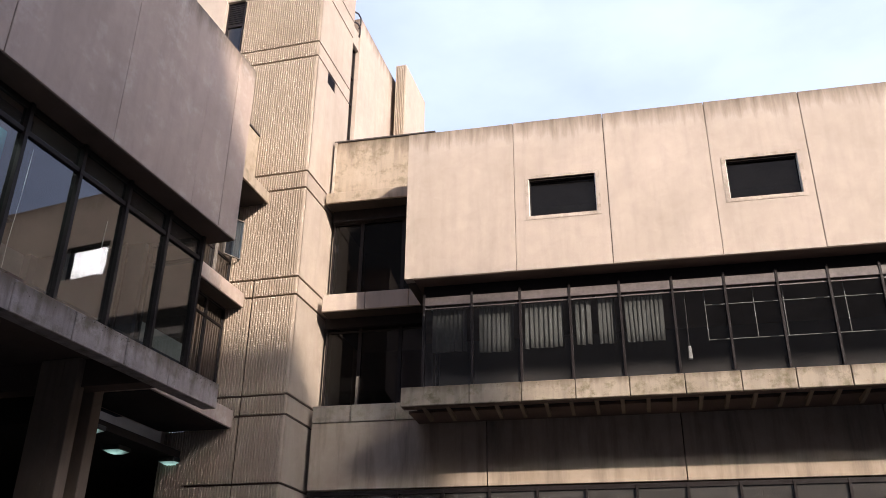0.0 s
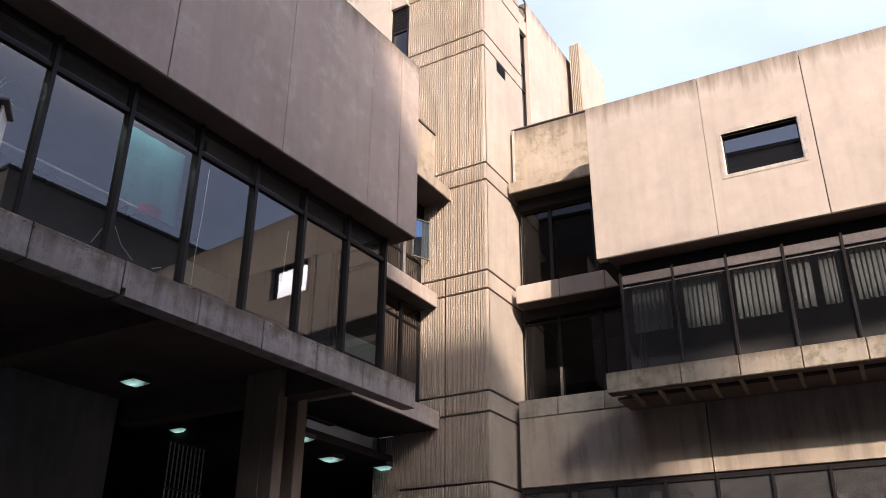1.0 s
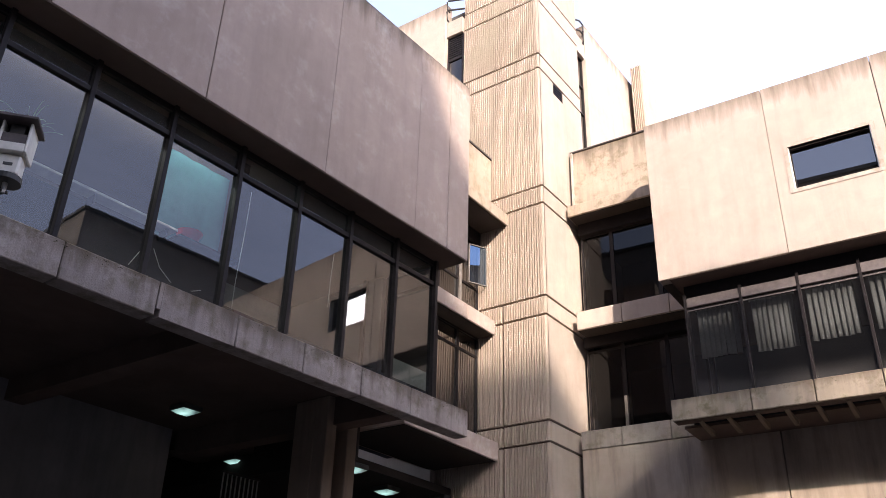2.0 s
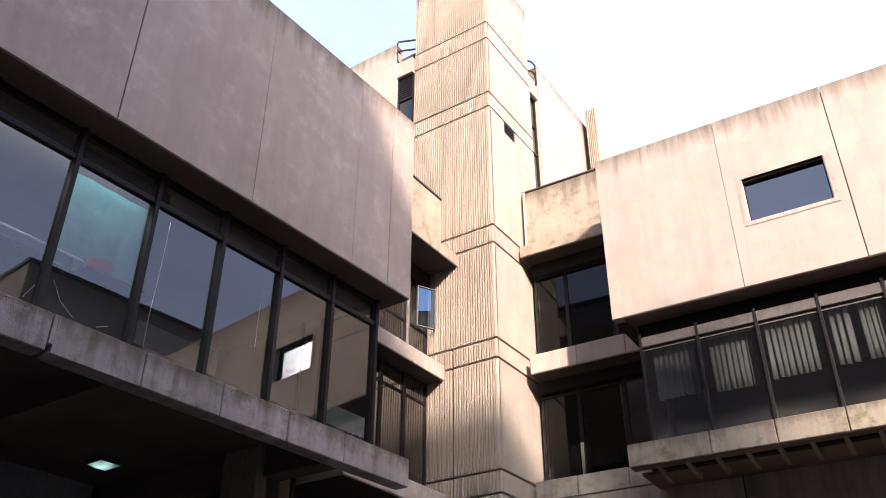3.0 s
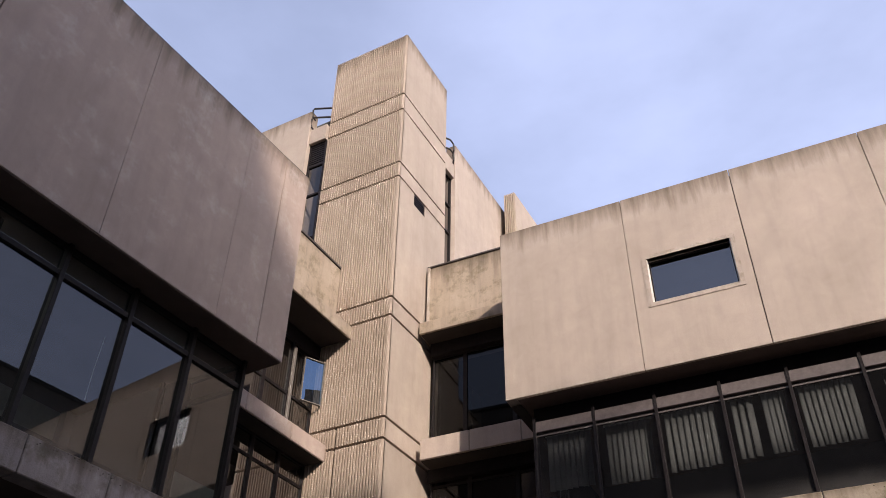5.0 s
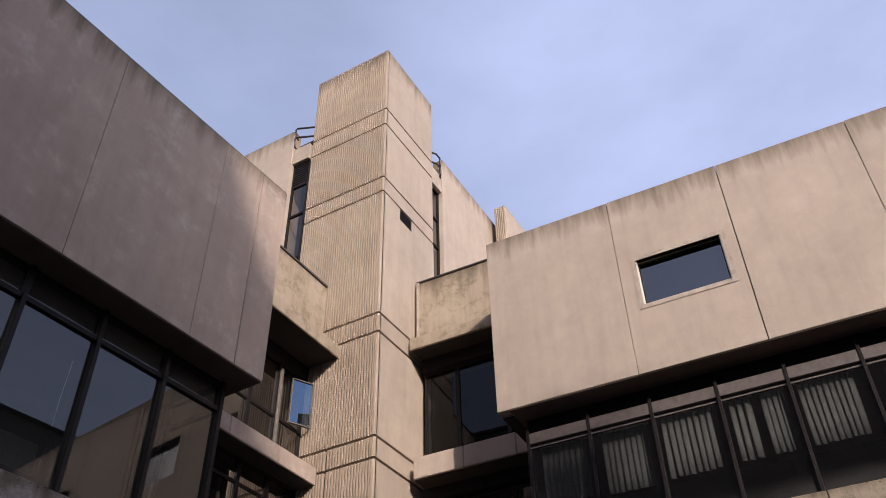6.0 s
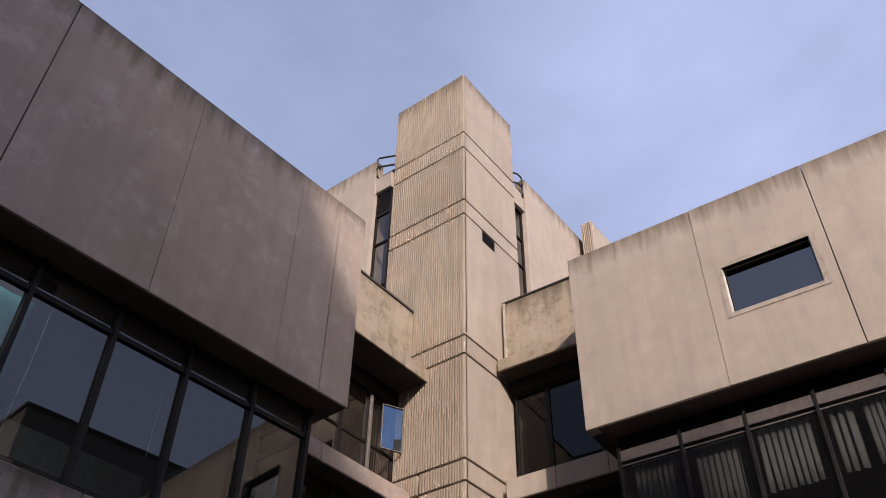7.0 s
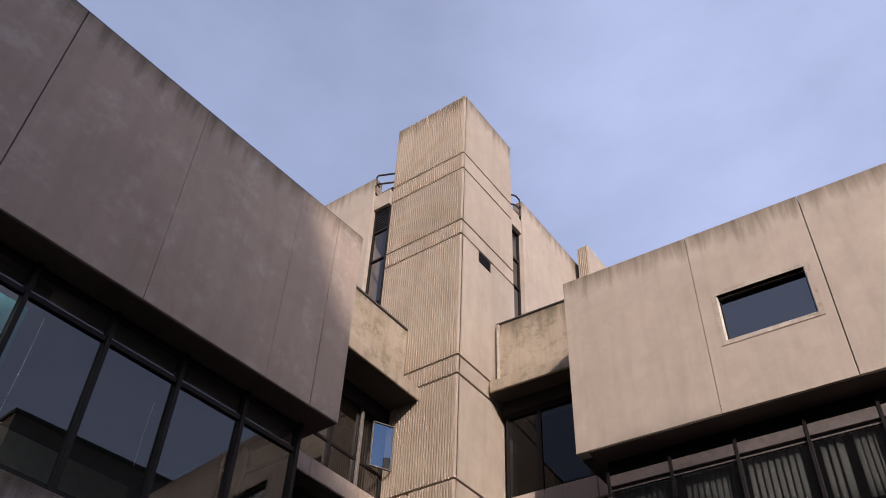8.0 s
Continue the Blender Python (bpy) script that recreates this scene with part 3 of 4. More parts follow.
def bracket(x):
    """A tapered concrete rib, shallow under the sill and deep at the wall."""
    bm = bmesh.new()
    rows = [[bm.verts.new((x + d, y, z)) for d, z in ((-0.05, 6.949), (0.05, 6.949), (0.04, low), (-0.04, low))] for y, low in ((0.16, 6.935), (0.5, 6.88), (1.05, 6.83))]
    for q0, q1 in zip(rows, rows[1:]):
        for n in range(4):
            bm.faces.new((q0[n], q0[(n + 1) % 4], q1[(n + 1) % 4], q1[n]))
    bm.faces.new(rows[0][::-1])
    bm.faces.new(rows[-1])
    bmesh.ops.recalc_face_normals(bm, faces=bm.faces[:])
    return bm


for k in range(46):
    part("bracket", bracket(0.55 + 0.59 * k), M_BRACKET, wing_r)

# lower wall and its windows
LOWER = [-2.94, 1.81, 6.62, 11.2, 16.3, 21.1, 25.9, 29.9]
for a, b in zip(LOWER, LOWER[1:]):
    part("wall_panel", box(a + 0.012, b - 0.012, 1.80, 2.05, 5.36, 7.10, 0.008), M_WALL, wing_r)
part("wall_backing", box(-2.9, 29.9, 2.06, 2.25, 5.4, 7.08), M_SOFFIT, wing_r)
for i in range(27):
    a = -2.9 + 1.19 * i
    b = a + 1.19
    w = part("window", boxes([(a - 0.03, a + 0.03, 1.83, 1.95, 2.2, 5.33), (a + 0.03, b - 0.03, 1.85, 1.93, 5.22, 5.33), (a + 0.03, b - 0.03, 1.85, 1.93, 2.2, 2.28)]), M_FRAME, wing_r)
    pane(a + 0.03, b - 0.03, 1.89, 2.28, 5.22, w, M_GLASS_LOWER)
part("wall", box(-2.94, 29.9, 1.80, 2.05, 0, 2.2), M_WALL, wing_r)
part("back_wall", box(-2.94, 29.9, 6.0, 6.2, 0, 7.05), M_INT_DARK, wing_r)

# recess between the wing and the tower
part("parapet", box(-2.97, 0.24, 2.14, 2.40, 14.1, 16.13, 0.01), M_PARAPET, wing_r)
part("coping", box(-3.0, 0.24, 2.10, 2.45, 16.13, 16.17), M_LEAD, wing_r)
part("balcony_slab", box(-3.02, 0.24, 1.76, 3.4, 13.77, 14.12, 0.015), M_PARAPET, wing_r)
for a, b in ((-2.88, -1.62), (-1.61, -0.35), (-0.34, 0.40)):
    part("balcony_slab", box(a, b, 1.74, 3.4, 10.28, 10.80, 0.015), M_FASCIA_R, wing_r)
for a, b in ((-2.92, -1.86), (-1.845, -0.63), (-0.615, 0.40)):
    part("sill_block", box(a, b, 1.77, 2.5, 7.11, 7.57, 0.012), M_SLAB, wing_r)
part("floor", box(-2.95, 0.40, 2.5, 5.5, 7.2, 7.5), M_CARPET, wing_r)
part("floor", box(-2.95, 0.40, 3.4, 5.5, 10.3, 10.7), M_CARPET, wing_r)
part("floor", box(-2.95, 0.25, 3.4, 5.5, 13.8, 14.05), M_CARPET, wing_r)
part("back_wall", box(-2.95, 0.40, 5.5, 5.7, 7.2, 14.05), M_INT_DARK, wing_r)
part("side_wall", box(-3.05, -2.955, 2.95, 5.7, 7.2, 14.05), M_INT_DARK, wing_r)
part("edge_strip", box(-2.99, -2.92, 2.08, 2.138, 14.12, 16.12, 0.005), M_SURROUND, wing_r)
for z0, z1, cuts in ((10.80, 13.77, (-2.04, -0.75)), (7.57, 10.28, (-1.93, -0.75))):
    xs = [-2.95, *cuts, 0.40]
    for a, b in zip(xs, xs[1:]):
        w = part("window", ring(a, b, 2.45, 2.53, z0, z1, 0.05), M_FRAME, wing_r)
        part("transom", box(a + 0.05, b - 0.05, 2.46, 2.52, z1 - 0.42, z1 - 0.36), M_FRAME, w)
        pane(a + 0.05, b - 0.05, 2.485, z0 + 0.05, z1 - 0.05, w, M_GLASS_BLACK)
# Paler bar added on the mullion's foot to stand for sunlight there
part("mullion", box(-1.97, -1.90, 2.40, 2.449, 7.58, 8.55, 0.006), M_POST, wing_r)
part("soffit_beam", box(-2.95, 0.24, 2.3, 2.449, 13.40, 13.77), M_FRAME, wing_r)
part("soffit_beam", box(-2.95, 0.40, 2.3, 2.449, 9.98, 10.28), M_FRAME, wing_r)
# Thin dark sheets added below the slabs to paint their undersides' shade
part("soffit_lining", box(-2.98, 0.2, 1.82, 2.29, 13.754, 13.769), M_UNDERSHADE, wing_r)
part("soffit_lining", box(-2.87, 0.39, 1.80, 2.29, 10.264, 10.279), M_UNDERSHADE, wing_r)
part("soffit_lining", box(0.02, 0.25, 0.24, 3.0, RZ0 - 0.036, RZ0 - 0.021), M_UNDERSHADE, wing_r)

# ---- left wing: local x runs towards the tower ----
wing_l = tagged(thing("west_wing", WING_L), "shaded concrete wing with an overhanging fascia above a ribbon window", "building")
L_JOINTS = [0, 0.729, 4.339, 7.029, 9.7, 12.3, 14.9, 17.5, 20.1, 22.7, 25.4]
LZ0, LZ1 = 9.971, 14.62
for a, b in zip(L_JOINTS, L_JOINTS[1:]):
    if a == 0.729:
        part("fascia_panel", box(-1.79, -a - 0.012, 0, 0.22, LZ0, LZ1, 0.006), M_FASCIA_L, wing_l)
        part("fascia_panel", box(-b + 0.003, -1.796, 0, 0.22, LZ0, LZ1, 0.006), M_FASCIA_L, wing_l)
    else:
        part("fascia_panel", box(-b + 0.007, -a - {0: 0, L_JOINTS[2]: 0.003}.get(a, 0.012), 0, 0.22, LZ0, LZ1, 0.008), M_FASCIA_L, wing_l)
for x in L_JOINTS[1:-1]:
    part("joint_backing", box(-x - 0.1, -x + 0.1, 0.222, 0.26, LZ0, LZ1), M_SOFFIT, wing_l)
part("coping", box(-25.4, -0.01, 0.02, 0.34, LZ1 + 0.001, LZ1 + 0.045, 0.008), M_LEAD, wing_l)
part("end_wall", box(-0.25, 0.0, 0.225, 12, LZ0, LZ1 - 0.005), M_FASCIA_L, wing_l)
part("roof", box(-25.4, -0.25, 0.27, 12, 14.1, 14.3), M_ROOF, wing_l)
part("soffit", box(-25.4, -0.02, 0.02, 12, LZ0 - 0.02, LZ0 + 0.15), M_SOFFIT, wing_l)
part("far_wall", box(-25.4, -25.1, 0.23, 12, 0, 14.3), M_FASCIA_L, wing_l)

L_MULL = [0.40, 1.68, 3.03, 4.38, 5.76, 7.18, 8.58, 9.94] + [9.94 + 1.38 * k for k in range(1, 11)]
LG0, LG1, LGD = 6.69, 9.95, 0.60
LTR = 9.36
for a, b in zip(L_MULL, L_MULL[1:]):
    rows = [(-a - 0.04, -a + 0.04, LGD - 0.09, LGD + 0.08, LG0, LG1), (-b + 0.04, -a - 0.04, LGD - 0.03, LGD + 0.06, LG1 - 0.10, LG1),
            (-b + 0.04, -a - 0.04, LGD - 0.03, LGD + 0.06, LG0, LG0 + 0.06), (-b + 0.04, -a - 0.04, LGD - 0.05, LGD + 0.06, LTR, LTR + 0.09)]
    w = part("window", boxes(rows, 0.004), M_FRAME, wing_l)
    pane(-b + 0.04, -a - 0.04, LGD, LG0 + 0.06, LTR, w)
    pane(-b + 0.04, -a - 0.04, LGD + 0.015, LTR + 0.09, LG1 - 0.1, w, M_GLASS_TOP)
# glazed return at the corner
w = part("window", boxes([(-0.44, -0.36, LGD + 1.25, LGD + 1.33, LG0, LG1), (-0.44, -0.36, LGD + 0.08, LGD + 1.25, LTR, LTR + 0.09), (-0.44, -0.36, LGD + 0.08, LGD + 1.25, LG1 - 0.1, LG1)]), M_FRAME, wing_l)
for z0, z1 in ((LG0, LTR), (LTR + 0.09, LG1 - 0.1)):
    side_pane(-0.40, LGD + 0.08, LGD + 1.25, z0, z1, w, M_GLASS, 1)

L_SILL = [-0.10, 1.66, 2.99, 4.36, 5.76, 7.18, 8.64, 10.05, 11.45, 12.85, 14.25, 15.65, 17.05, 18.45, 19.85, 21.25, 22.65, 24.05]
for a, b in zip(L_SILL, L_SILL[1:]):
    if a == 5.76:
        part("sill_block", boxes([(-b + 0.07, -a - 0.008, 0, 0.32, 6.12, 6.645), (-b + 0.008, -b + 0.071, 0, 0.32, 6.235, 6.645)], 0.006), M_SILL_L, wing_l, "sill block with a chipped lower corner")
    else:
        part("sill_block", box(-b + 0.008, -a - 0.008, 0, 0.32, 6.12, 6.645, 0.014), M_SILL_L, wing_l)
part("sill_slab", box(-25, 0.1, 0.325, 0.7, 6.36, 6.68), M_SLAB, wing_l)
part("floor", box(-25, -0.38, 0.7, 12, 6.90, 7.05), M_CARPET, wing_l)
part("sill_upstand", box(-25, 0.1, 0.66, 0.70, 6.68, 6.90), M_FRAME, wing_l)
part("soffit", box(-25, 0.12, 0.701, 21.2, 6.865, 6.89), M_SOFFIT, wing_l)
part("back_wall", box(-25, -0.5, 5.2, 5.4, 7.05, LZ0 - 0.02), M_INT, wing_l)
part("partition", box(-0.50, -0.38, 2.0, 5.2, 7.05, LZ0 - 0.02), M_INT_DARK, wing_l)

# recess between the wing and the tower, in world axes
gap = tagged(thing("west_link"), "recessed glazed link with concrete balcony slabs beside the tower", "building")
part("parapet", box(-11.50, -11.24, 14.0, 19.84, 13.5, 15.63, 0.01), M_PARAPET, gap)
part("coping", box(-11.54, -11.20, 14.0, 19.84, 15.63, 15.68), M_LEAD, gap)
part("balcony_slab", box(-13.1, -10.68, 14.0, 19.90, 13.26, 13.62, 0.015), M_PARAPET, gap)
for a, b in ((14.0, 17.0), (17.01, 18.55), (18.56, 19.90)):
    part("balcony_slab", box(-13.1, -11.11, a, b, 10.09, 10.50, 0.015), M_FASCIA_L, gap)
part("balcony_slab", box(-13.1, -11.03, 16.1, 19.90, 6.76, 7.22, 0.015), M_FASCIA_L, gap)
part("back_wall", box(-14.4, -14.2, 15.2, 20.2, 7.2, 13.4), M_INT_DARK, gap)
for z0, z1, bar in ((10.50, 13.26, 11.50), (7.22, 10.09, 9.55)):
    ys = (15.2, 16.5, 17.95, 18.87, 19.80)
    for a, b in zip(ys, ys[1:]):
        w = part("window", ring(a, b, 11.62, 11.70, z0, z1, 0.05), M_FRAME, gap)
        w.matrix_local = pose(0, 0, 0, 0, 0, 90)
        part("transom", box(a + 0.05, b - 0.05, 11.625, 11.695, bar - 0.03, bar + 0.03), M_FRAME, w)
        pane(a + 0.05, b - 0.05, 11.65, z0 + 0.05, z1 - 0.05, w, M_GLASS_BLACK if a < 16.4 else M_GLASS_LINK if z0 > 10 else M_GLASS_MIRROR)
part("mullion", box(-11.61, -11.55, 18.83, 18.91, 10.51, 12.75, 0.006), M_POST, gap, "grey-brown steel mullion")
part("soffit_beam", box(-11.75, -11.56, 14.0, 19.80, 12.88, 13.26), M_FRAME, gap)

# Dark sheets again, deepening the shade under the link slabs
part("soffit_lining", box(-11.55, -10.73, 14.0, 19.8, 13.244, 13.259), M_UNDERSHADE, gap)
part("soffit_lining", box(-11.60, -11.15, 14.0, 19.8, 10.074, 10.089), M_UNDERSHADE, gap)
part("soffit_lining", box(-13.0, -11.08, 16.15, 19.8, 6.744, 6.759), M_UNDERSHADE, gap)
# a casement standing open beside the tower
leaf = part("casement", ring(0.0, 0.56, -0.03, 0.03, 11.54, 12.72, 0.022), M_POST, gap, "casement window standing open")
leaf.matrix_local = pose(-11.60, 19.28, 0, 0, 0, 65)
pane(0.022, 0.538, 0.0, 11.562, 12.698, leaf, M_GLASS_BLUE)

# ---- undercroft ----
under = tagged(thing("undercroft"), "dark covered passage beneath the raised wings", "passage")
part("soffit", box(-40, -12.45, 15.9, 45, 6.06, 6.25), M_UNDERSHADE, under)
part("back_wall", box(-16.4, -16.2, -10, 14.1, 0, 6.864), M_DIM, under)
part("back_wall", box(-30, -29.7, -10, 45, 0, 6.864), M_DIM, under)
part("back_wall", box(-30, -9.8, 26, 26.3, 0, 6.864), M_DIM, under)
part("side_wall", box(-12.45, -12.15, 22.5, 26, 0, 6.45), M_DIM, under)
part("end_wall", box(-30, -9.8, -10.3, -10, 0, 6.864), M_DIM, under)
# Added downstand that stops light leaking in above the passage soffit
part("soffit_beam", box(-40, -12.1, 15.80, 15.899, 6.06, 6.95), M_UNDERSHADE, under)
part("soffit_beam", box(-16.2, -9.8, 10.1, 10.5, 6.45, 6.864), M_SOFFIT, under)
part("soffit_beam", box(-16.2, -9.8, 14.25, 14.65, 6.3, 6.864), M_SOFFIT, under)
part("ribbed_panel", ribbed(-13.05, TX0, TY0 + 0.02, 0.1, 0, 6.75), M_RIB, under)

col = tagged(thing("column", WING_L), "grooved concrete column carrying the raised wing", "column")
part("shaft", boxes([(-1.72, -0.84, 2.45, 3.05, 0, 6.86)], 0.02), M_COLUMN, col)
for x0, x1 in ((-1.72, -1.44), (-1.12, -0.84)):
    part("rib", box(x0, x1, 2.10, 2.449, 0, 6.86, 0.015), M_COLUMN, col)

grille = tagged(thing("grille_gate", WING_L), "pale steel bar grille closing an opening in the passage", "grille")
for z in (0.1, 4.9, 5.95):
    part("rail", box(-1.05, 0.05, 6.0, 6.05, z, z + 0.05), M_STEEL, grille)
for k in range(9):
    part("bar", tube([(-1.02 + 0.125 * k, 6.02, 0.1), (-1.02 + 0.125 * k, 6.02, 6.0)], 0.018, 6), M_GREYBAR, grille)


def soffit_lamp(x, y, z=6.25):
    t = tagged(thing("soffit_lamp", WING_L @ pose(x, y, z)), "lit square bulkhead lamp fixed under the dark soffit", "lamp", group="soffit lamps")
    part("housing", box(-0.25, 0.25, -0.25, 0.25, -0.11, 0.0, 0.02), M_LAMPBOX, t)
    bm = box(-0.22, 0.22, -0.22, 0.22, -0.17, -0.111)
    for v in bm.verts:
        if v.co.z < -0.15:
            v.co.x *= 0.55
            v.co.y *= 0.55
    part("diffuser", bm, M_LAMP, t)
    return t


part("soffit_beam", box(-15.3, -17.3, 14.6, 15.8, 6.58, 6.864), M_SOFFIT, under)
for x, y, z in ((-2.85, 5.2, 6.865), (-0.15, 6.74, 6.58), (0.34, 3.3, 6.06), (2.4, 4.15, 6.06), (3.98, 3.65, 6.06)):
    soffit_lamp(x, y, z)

# ---- things in and on the right wing ----
def curtain(x0, x1, z0, z1, y, waves, sag=0.0):
    """A hanging cloth in soft, uneven folds, gathered at the head."""
    bm = bmesh.new()
    n = waves * 8
    cols = []
    for i in range(n + 1):
        u = i / n
        ph = u * waves * math.tau
        col = []
        for j in range(5):
            v = j / 4
            amp = (0.010 + 0.016 * (1 - v)) * (1 + 0.5 * math.sin(u * 23 + x0 * 5))
            col.append(bm.verts.new((x0 + (x1 - x0) * u + 0.012 * math.sin(ph + 1.3), y + amp * math.sin(ph), z0 + sag * math.sin(u * 3.1 + x0) * (1 - v) + (z1 - z0) * v)))
        cols.append(col)
    for p0, p1 in zip(cols, cols[1:]):
        for j in range(4):
            bm.faces.new((p0[j], p1[j], p1[j + 1], p0[j + 1]))
    bmesh.ops.solidify(bm, geom=bm.faces[:], thickness=0.004)
    for f in bm.faces:
        f.smooth = True
    return bm


def blind_slat(width, height, swing, lean):
    """One hanging cloth slat, slightly cupped, turned by swing degrees about its hook and leaning at the foot."""
    bm = bmesh.new()
    rows = []
    c, d = math.cos(math.radians(swing)), math.sin(math.radians(swing))
    for j in range(4):
        v = j / 3
        row = []
        for k in range(5):
            q = (k / 4 - 0.5) * width
            cup = 0.008 * (1 - (k / 2 - 1) ** 2)
            row.append(bm.verts.new((q * c + cup * d + lean * (1 - v) ** 2, q * d - cup * c, -height * (1 - v))))
        rows.append(row)
    for r0, r1 in zip(rows, rows[1:]):
        for k in range(4):
            bm.faces.new((r0[k], r0[k + 1], r1[k + 1], r1[k]))
    bmesh.ops.solidify(bm, geom=bm.faces[:], thickness=0.002)
    for f in bm.faces:
        f.smooth = True
    return bm


def vertical_blind(x0, x1, z0, z1, y, n, swing, seed):
    r = random.Random(seed)
    t = tagged(thing("vertical_blind", WING_R @ pose((x0 + x1) / 2, y, z1)), "pale cloth vertical blind hanging half-way down behind the glass", "blind", group="blinds of the ribbon window")
    half = (x1 - x0) / 2
    part("head_track", box(-half - 0.04, half + 0.04, -0.025, 0.025, 0.0, 0.05, 0.004), M_WHITE, t)
    step = 2 * half / n
    for k in range(n):
        o = part("slat", blind_slat(step * 1.05, z1 - z0 + r.uniform(-0.008, 0.012), swing + r.uniform(-9, 9), r.uniform(-0.02, 0.02)), M_CURTAIN, t)
        o.matrix_local = pose(-half + step * (k + 0.5), 0, 0)
    return t


for i, (x0, x1, z0, y, n, swing) in enumerate(((0.62, 1.52, 8.50, 0.66, 8, 24), (1.83, 2.72, 8.44, 0.70, 8, 20), (3.02, 3.97, 8.45, 0.62, 8, 22), (4.28, 4.68, 8.46, 0.62, 3, 28), (4.84, 5.25, 8.46, 0.62, 4, 16), (5.49, 6.42, 8.46, 0.62, 9, 18))):
    vertical_blind(x0, x1, z0, 9.66, y, n, swing, i)

frame_in = tagged(thing("partition_frame", WING_R), "thin white frame hung from the ceiling of the dim room", "partition")
for z in (9.31, 8.42):
    part("rail", box(7.40, 15.4, 0.70, 0.72, z, z + 0.018), M_CURTAIN, frame_in)
for x in (7.41, 8.54, 9.22, 10.6, 11.9, 13.2, 14.5):
    part("post", box(x - 0.009, x + 0.009, 0.72, 0.74, 8.42, RZ0 - 0.02), M_CURTAIN, frame_in)

# Small unidentified pale object; the cord up to the ceiling is added
pull = tagged(thing("hanging_object", WING_R @ pose(6.93, 0.66, 7.96)), "unidentified pale object by the window, hung on an added cord", "handle")
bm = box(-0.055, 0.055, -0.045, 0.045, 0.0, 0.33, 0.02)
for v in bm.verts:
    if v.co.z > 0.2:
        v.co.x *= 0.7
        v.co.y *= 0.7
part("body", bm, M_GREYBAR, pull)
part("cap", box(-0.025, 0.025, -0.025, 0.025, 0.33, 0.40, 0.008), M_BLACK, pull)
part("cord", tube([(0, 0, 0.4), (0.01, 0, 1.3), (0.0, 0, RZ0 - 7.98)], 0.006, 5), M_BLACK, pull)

# ---- things in and on the left wing ----
shelf = tagged(thing("shelf", WING_L), "thin white shelf running along behind the window", "shelf")
part("board", box(-12.5, -6.44, 1.02, 1.28, 8.11, 8.15, 0.004), M_WHITE, shelf)
for x in (-12.3, -10.9, -9.4, -7.9, -6.6):
    part("bracket", box(x - 0.012, x + 0.012, 1.06, 1.29, 7.96, 8.109), M_BLACK, shelf)
# Dark board added for the dark reflection below the shelf line
part("reflection_board", box(-12.5, -5.2, 1.291, 1.33, 6.69, 8.06), M_CARPET, shelf)
part("ledge", box(-6.44, -5.2, 0.95, 1.29, 8.02, 8.06, 0.004), M_CARPET, shelf)

bowl = tagged(thing("bowl", WING_L @ pose(-6.16, 1.12, 8.061)), "red plastic bowl on the white shelf", "bowl")
bm = bmesh.new()
prof = [(0.0, 0.012), (0.11, 0.012), (0.17, 0.09), (0.215, 0.17), (0.225, 0.17), (0.18, 0.085), (0.12, 0.0), (0.0, 0.0)]
N_B = 28
rows_b = [[bm.verts.new((r * math.cos(k * math.tau / N_B), r * math.sin(k * math.tau / N_B), z)) for k in range(N_B)] for r, z in prof[1:-1]]
for q0, q1 in zip(rows_b, rows_b[1:]):
    for k in range(N_B):
        bm.faces.new((q0[k], q0[(k + 1) % N_B], q1[(k + 1) % N_B], q1[k]))
bm.faces.new(rows_b[0])
bm.faces.new(rows_b[-1])
bmesh.ops.recalc_face_normals(bm, faces=bm.faces[:])
part("shell", bm, M_RED, bowl)
bm = bmesh.new()
bmesh.ops.create_icosphere(bm, subdivisions=2, radius=0.15, matrix=pose(0.03, 0.0, 0.14) @ Matrix.Diagonal((1, 1, 0.55, 1)))
part("contents", bm, M_WHITE, bowl, "crumpled white paper in the bowl")

teal = part("screen", curtain(-6.78, -5.36, 7.5, 9.80, 1.42, 3), M_TEAL)
teal.matrix_world = WING_L
tagged(teal, "teal cloth screen hanging behind the shelf", "screen")

for pts_c in ([(-5.30, 0.78, 9.34), (-5.31, 0.79, 8.4), (-5.34, 0.80, 7.6), (-5.33, 0.80, 6.70)],
              [(-7.55, 0.80, 6.71), (-7.35, 0.82, 6.95), (-7.15, 0.84, 7.35), (-7.0, 0.86, 7.62)],
              [(-6.9, 0.85, 7.55), (-6.75, 0.83, 7.28), (-6.5, 0.82, 7.1), (-6.2, 0.82, 7.08), (-5.95, 0.83, 7.2)],
              [(-3.2, 0.78, 9.0), (-3.22, 0.79, 8.4), (-3.21, 0.8, 7.9)]):
    c = part("cord", tube(pts_c, 0.007, 5), M_WHITE)
    c.matrix_world = WING_L
    tagged(c, "thin white cord hanging inside the window", "cord", group="cords behind the glass")

cctv = tagged(thing("security_camera", WING_L @ pose(-9.70, -0.335, 6.80) @ Matrix.Scale(0.88, 4) @ pose(0, 0, -6.5)), "weathered white security camera on a black steel bracket", "camera")
TURN_C = pose(0, 0, 0, 0, 0, -38)


def cpart(name, bm, mat, parent, label="", m=None):
    o = part(name, bm, mat, parent, label)
    o.matrix_local = m or TURN_C
    return o


house = cpart("housing", boxes([(-0.20, -0.165, -0.22, 0.2, 6.98, 7.46), (0.165, 0.20, -0.22, 0.2, 6.98, 7.46), (-0.165, 0.165, -0.22, 0.2, 6.98, 7.12), (-0.165, 0.165, 0.1, 0.2, 7.12, 7.46)], 0.012), M_WHITE, cctv)
part("lens", boxes([(-0.1, 0.1, -0.16, 0.09, 7.27, 7.44)], 0.01), M_BLACK, house, "dark lens unit")
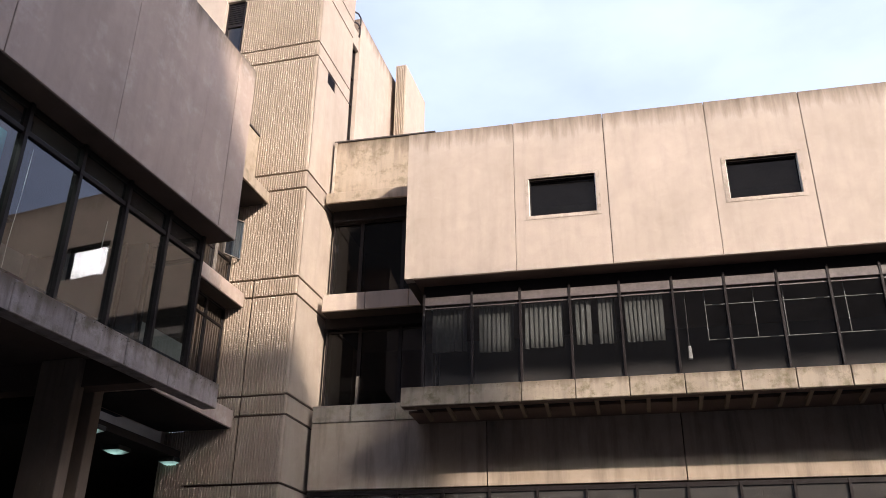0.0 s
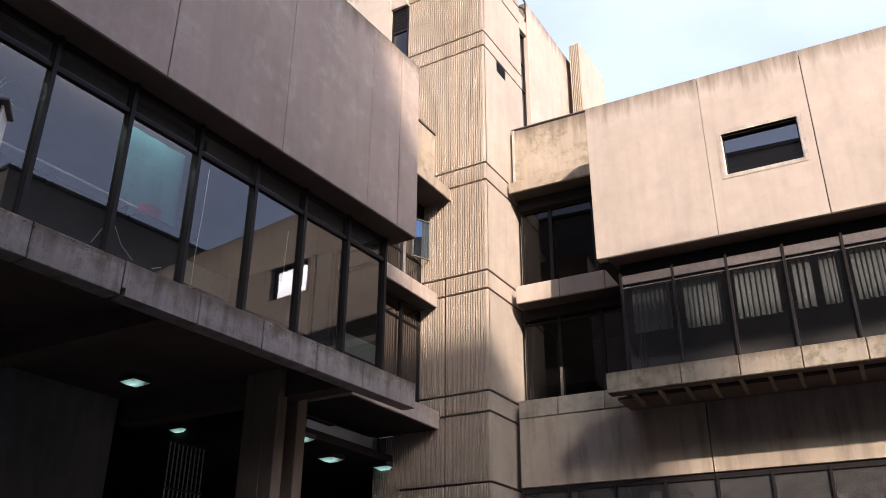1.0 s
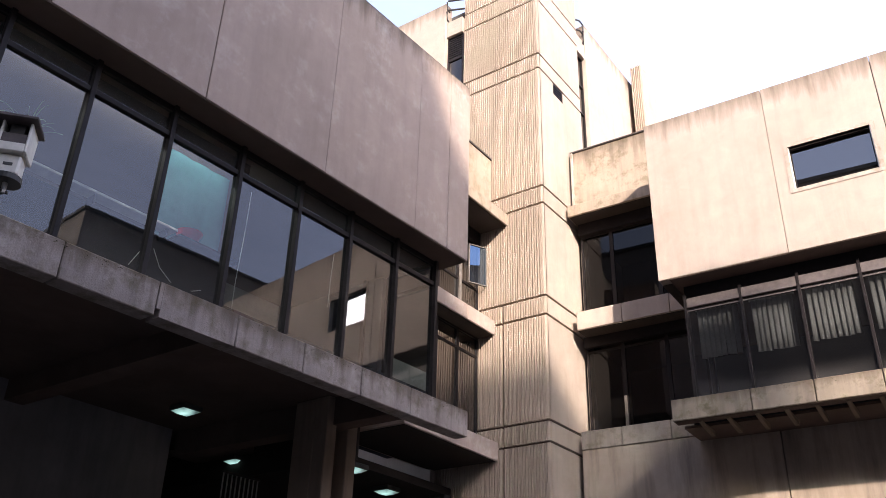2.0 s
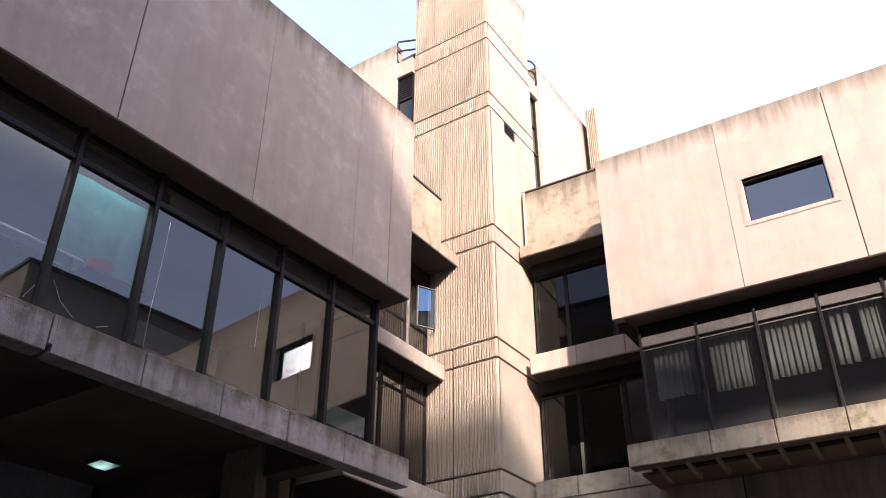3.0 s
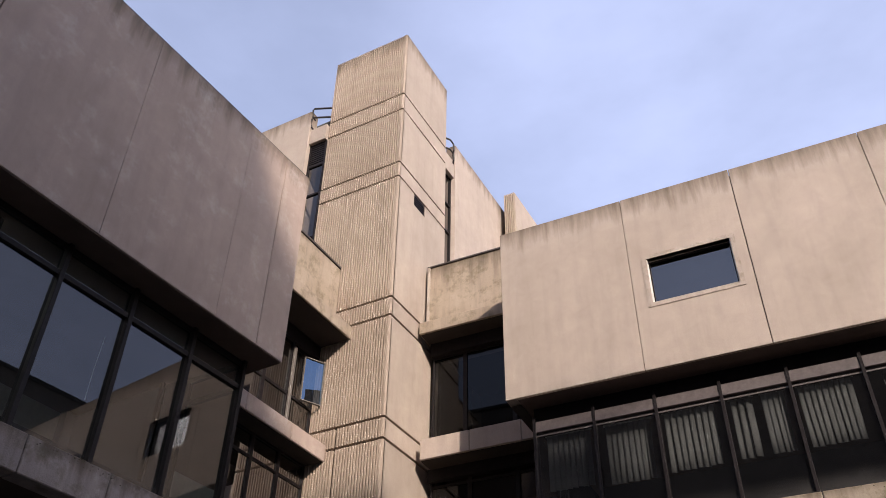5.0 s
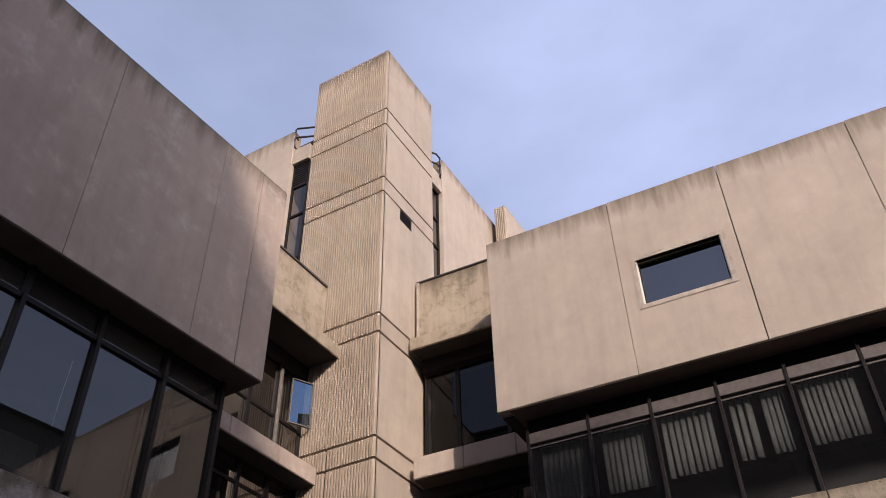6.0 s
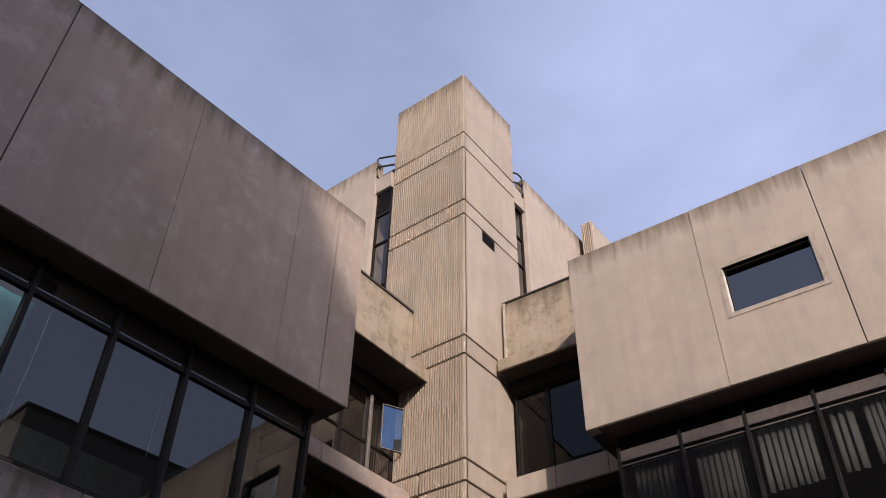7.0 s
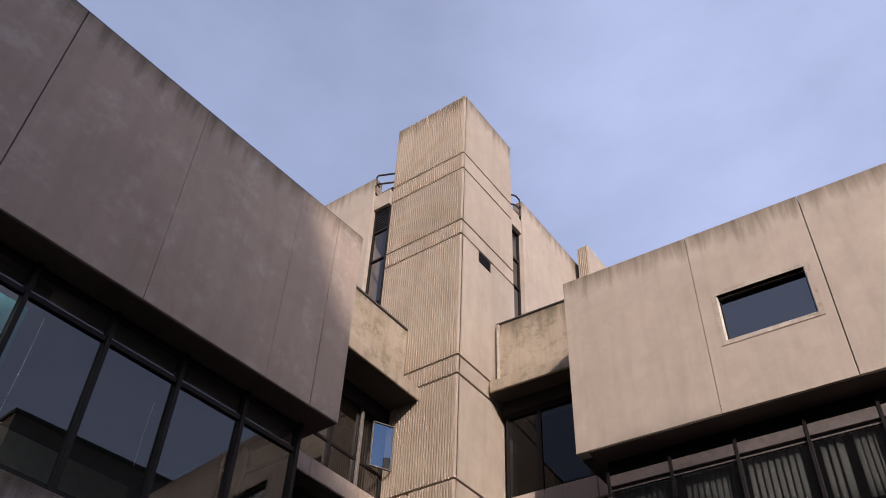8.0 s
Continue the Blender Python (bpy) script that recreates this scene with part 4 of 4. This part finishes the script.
part("glass", box(-0.164, 0.164, -0.2, -0.19, 7.13, 7.27), M_FRAME_RED, house)
cpart("sunshield", boxes([(-0.27, 0.27, -0.33, 0.24, 7.47, 7.515), (-0.27, -0.25, -0.33, 0.24, 7.42, 7.47)], 0.006), M_FRAME_RED, cctv, "weathered brown sunshield")
head = cpart("pan_head", boxes([(-0.15, 0.15, -0.14, 0.14, 6.66, 6.975)], 0.03), M_WHITE, cctv)
part("plate", box(-0.06, 0.06, -0.150, -0.139, 6.79, 6.83), M_LAMPBOX, head)
cpart("base", tube([(0, 0, 6.58), (0, 0, 6.66)], 0.2, 24), M_BLACK, cctv)
cpart("stem", tube([(0, 0, 6.42), (0, 0, 6.585)], 0.035, 10), M_GREYBAR, cctv)
for name_b, pts_b, r_b in (("arm", [(0.04, 0.0, 6.46), (-0.10, 0.12, 6.38), (-0.30, 0.36, 6.02)], 0.027), ("arm", [(-0.16, 0.0, 6.44), (-0.28, 0.12, 6.36), (-0.48, 0.36, 6.02)], 0.027),
                           ("arm", [(0.06, 0.0, 6.45), (-0.20, 0.0, 6.43)], 0.027), ("rung", [(-0.10, 0.12, 6.38), (-0.28, 0.12, 6.36)], 0.022), ("rung", [(-0.20, 0.24, 6.20), (-0.38, 0.24, 6.19)], 0.022),
                           ("brace", [(-0.10, 0.12, 6.38), (-0.38, 0.24, 6.19)], 0.018), ("brace", [(-0.28, 0.12, 6.36), (-0.20, 0.24, 6.20)], 0.018),
                           ("cable", [(-0.1, 0.05, 6.62), (-0.28, 0.12, 6.5), (-0.42, 0.22, 6.25), (-0.46, 0.36, 6.2)], 0.018)):
    part(name_b, tube(pts_b, r_b, 8), M_BLACK, cctv)
part("foot", box(-0.5, -0.06, 0.33, 0.375, 5.98, 6.2, 0.01), M_BLACK, cctv)

# Added lamp with no known fitting: brightens shelf, bowl and screen
batten = tagged(thing("added_batten", WING_L), "added unseen batten lighting the shelf, hidden behind a board", "lamp")
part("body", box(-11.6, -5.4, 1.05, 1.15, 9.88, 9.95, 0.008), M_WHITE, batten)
# Board that only hides the tube from outside
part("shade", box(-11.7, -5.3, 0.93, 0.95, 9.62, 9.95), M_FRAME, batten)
part("tube", tube([(-11.5, 1.10, 9.85), (-5.45, 1.10, 9.85)], 0.019, 10), M_FILL_TUBE, batten)

plant = tagged(thing("house_plant", WING_L @ pose(-9.10, 1.15, 8.15) @ Matrix.Scale(1.25, 4)), "spider plant in a small pot on the white shelf", "plant")
part("pot", tube([(0, 0, 0), (0, 0, 0.16)], 0.1, 16), M_RED, plant)
rng = random.Random(5)
for k in range(16):
    a = k * 2.4
    reach_p = rng.uniform(0.18, 0.42)
    h_p = rng.uniform(0.45, 0.85)
    bm = bmesh.new()
    side = Vector((-math.sin(a), math.cos(a), 0))
    prev = None
    for j in range(8):
        u = j / 7
        c = Vector((math.cos(a) * reach_p * u ** 1.5, math.sin(a) * reach_p * u ** 1.5, 0.14 + h_p * (u - 0.45 * u ** 3)))
        wdt = 0.012 * (1 - 0.85 * u)
        row = [bm.verts.new(c - side * wdt), bm.verts.new(c + Vector((0, 0, 0.004))), bm.verts.new(c + side * wdt)]
        if prev:
            bm.faces.new((prev[0], prev[1], row[1], row[0]))
            bm.faces.new((prev[1], prev[2], row[2], row[1]))
        prev = row
    part("leaf", bm, M_LEAF, plant)


def moss(name, parent, spots, mat, label):
    """Small cushions of moss and lichen, joined, as nobody could count them."""
    bm = bmesh.new()
    for x, y, z, r in spots:
        m = pose(x, y, z, 0, 0, rng.uniform(0, 180)) @ Matrix.Diagonal((1.0, rng.uniform(0.5, 0.9), rng.uniform(0.25, 0.5), 1))
        bmesh.ops.create_icosphere(bm, subdivisions=1, radius=r, matrix=m)
    for v in bm.verts:
        v.co += Vector((rng.uniform(-1, 1), rng.uniform(-1, 1), rng.uniform(-1, 1))) * 0.004
    return tagged(part(name, bm, mat, parent), label, kind="stuff")


def along(n, x0, x1, z, clumps):
    rows = []
    centres = [rng.uniform(x0, x1) for _ in range(clumps)]
    for _ in range(n):
        x = min(max(rng.gauss(rng.choice(centres), 0.35), x0), x1)
        on_face = rng.random() < 0.35
        rows.append((x, 0.004 if on_face else rng.uniform(0.01, 0.12), z - (abs(rng.gauss(0, 0.06)) if on_face else 0.0), rng.uniform(0.006, 0.02)))
    return rows


moss("moss", wing_l, along(420, -11.0, 0.0, 6.647, 9), M_MOSS, "dark moss and lichen along the sill edge")
moss("moss", wing_r, along(320, 1.0, 14.0, 7.437, 9), M_MOSS, "dark moss and lichen along the sill edge")
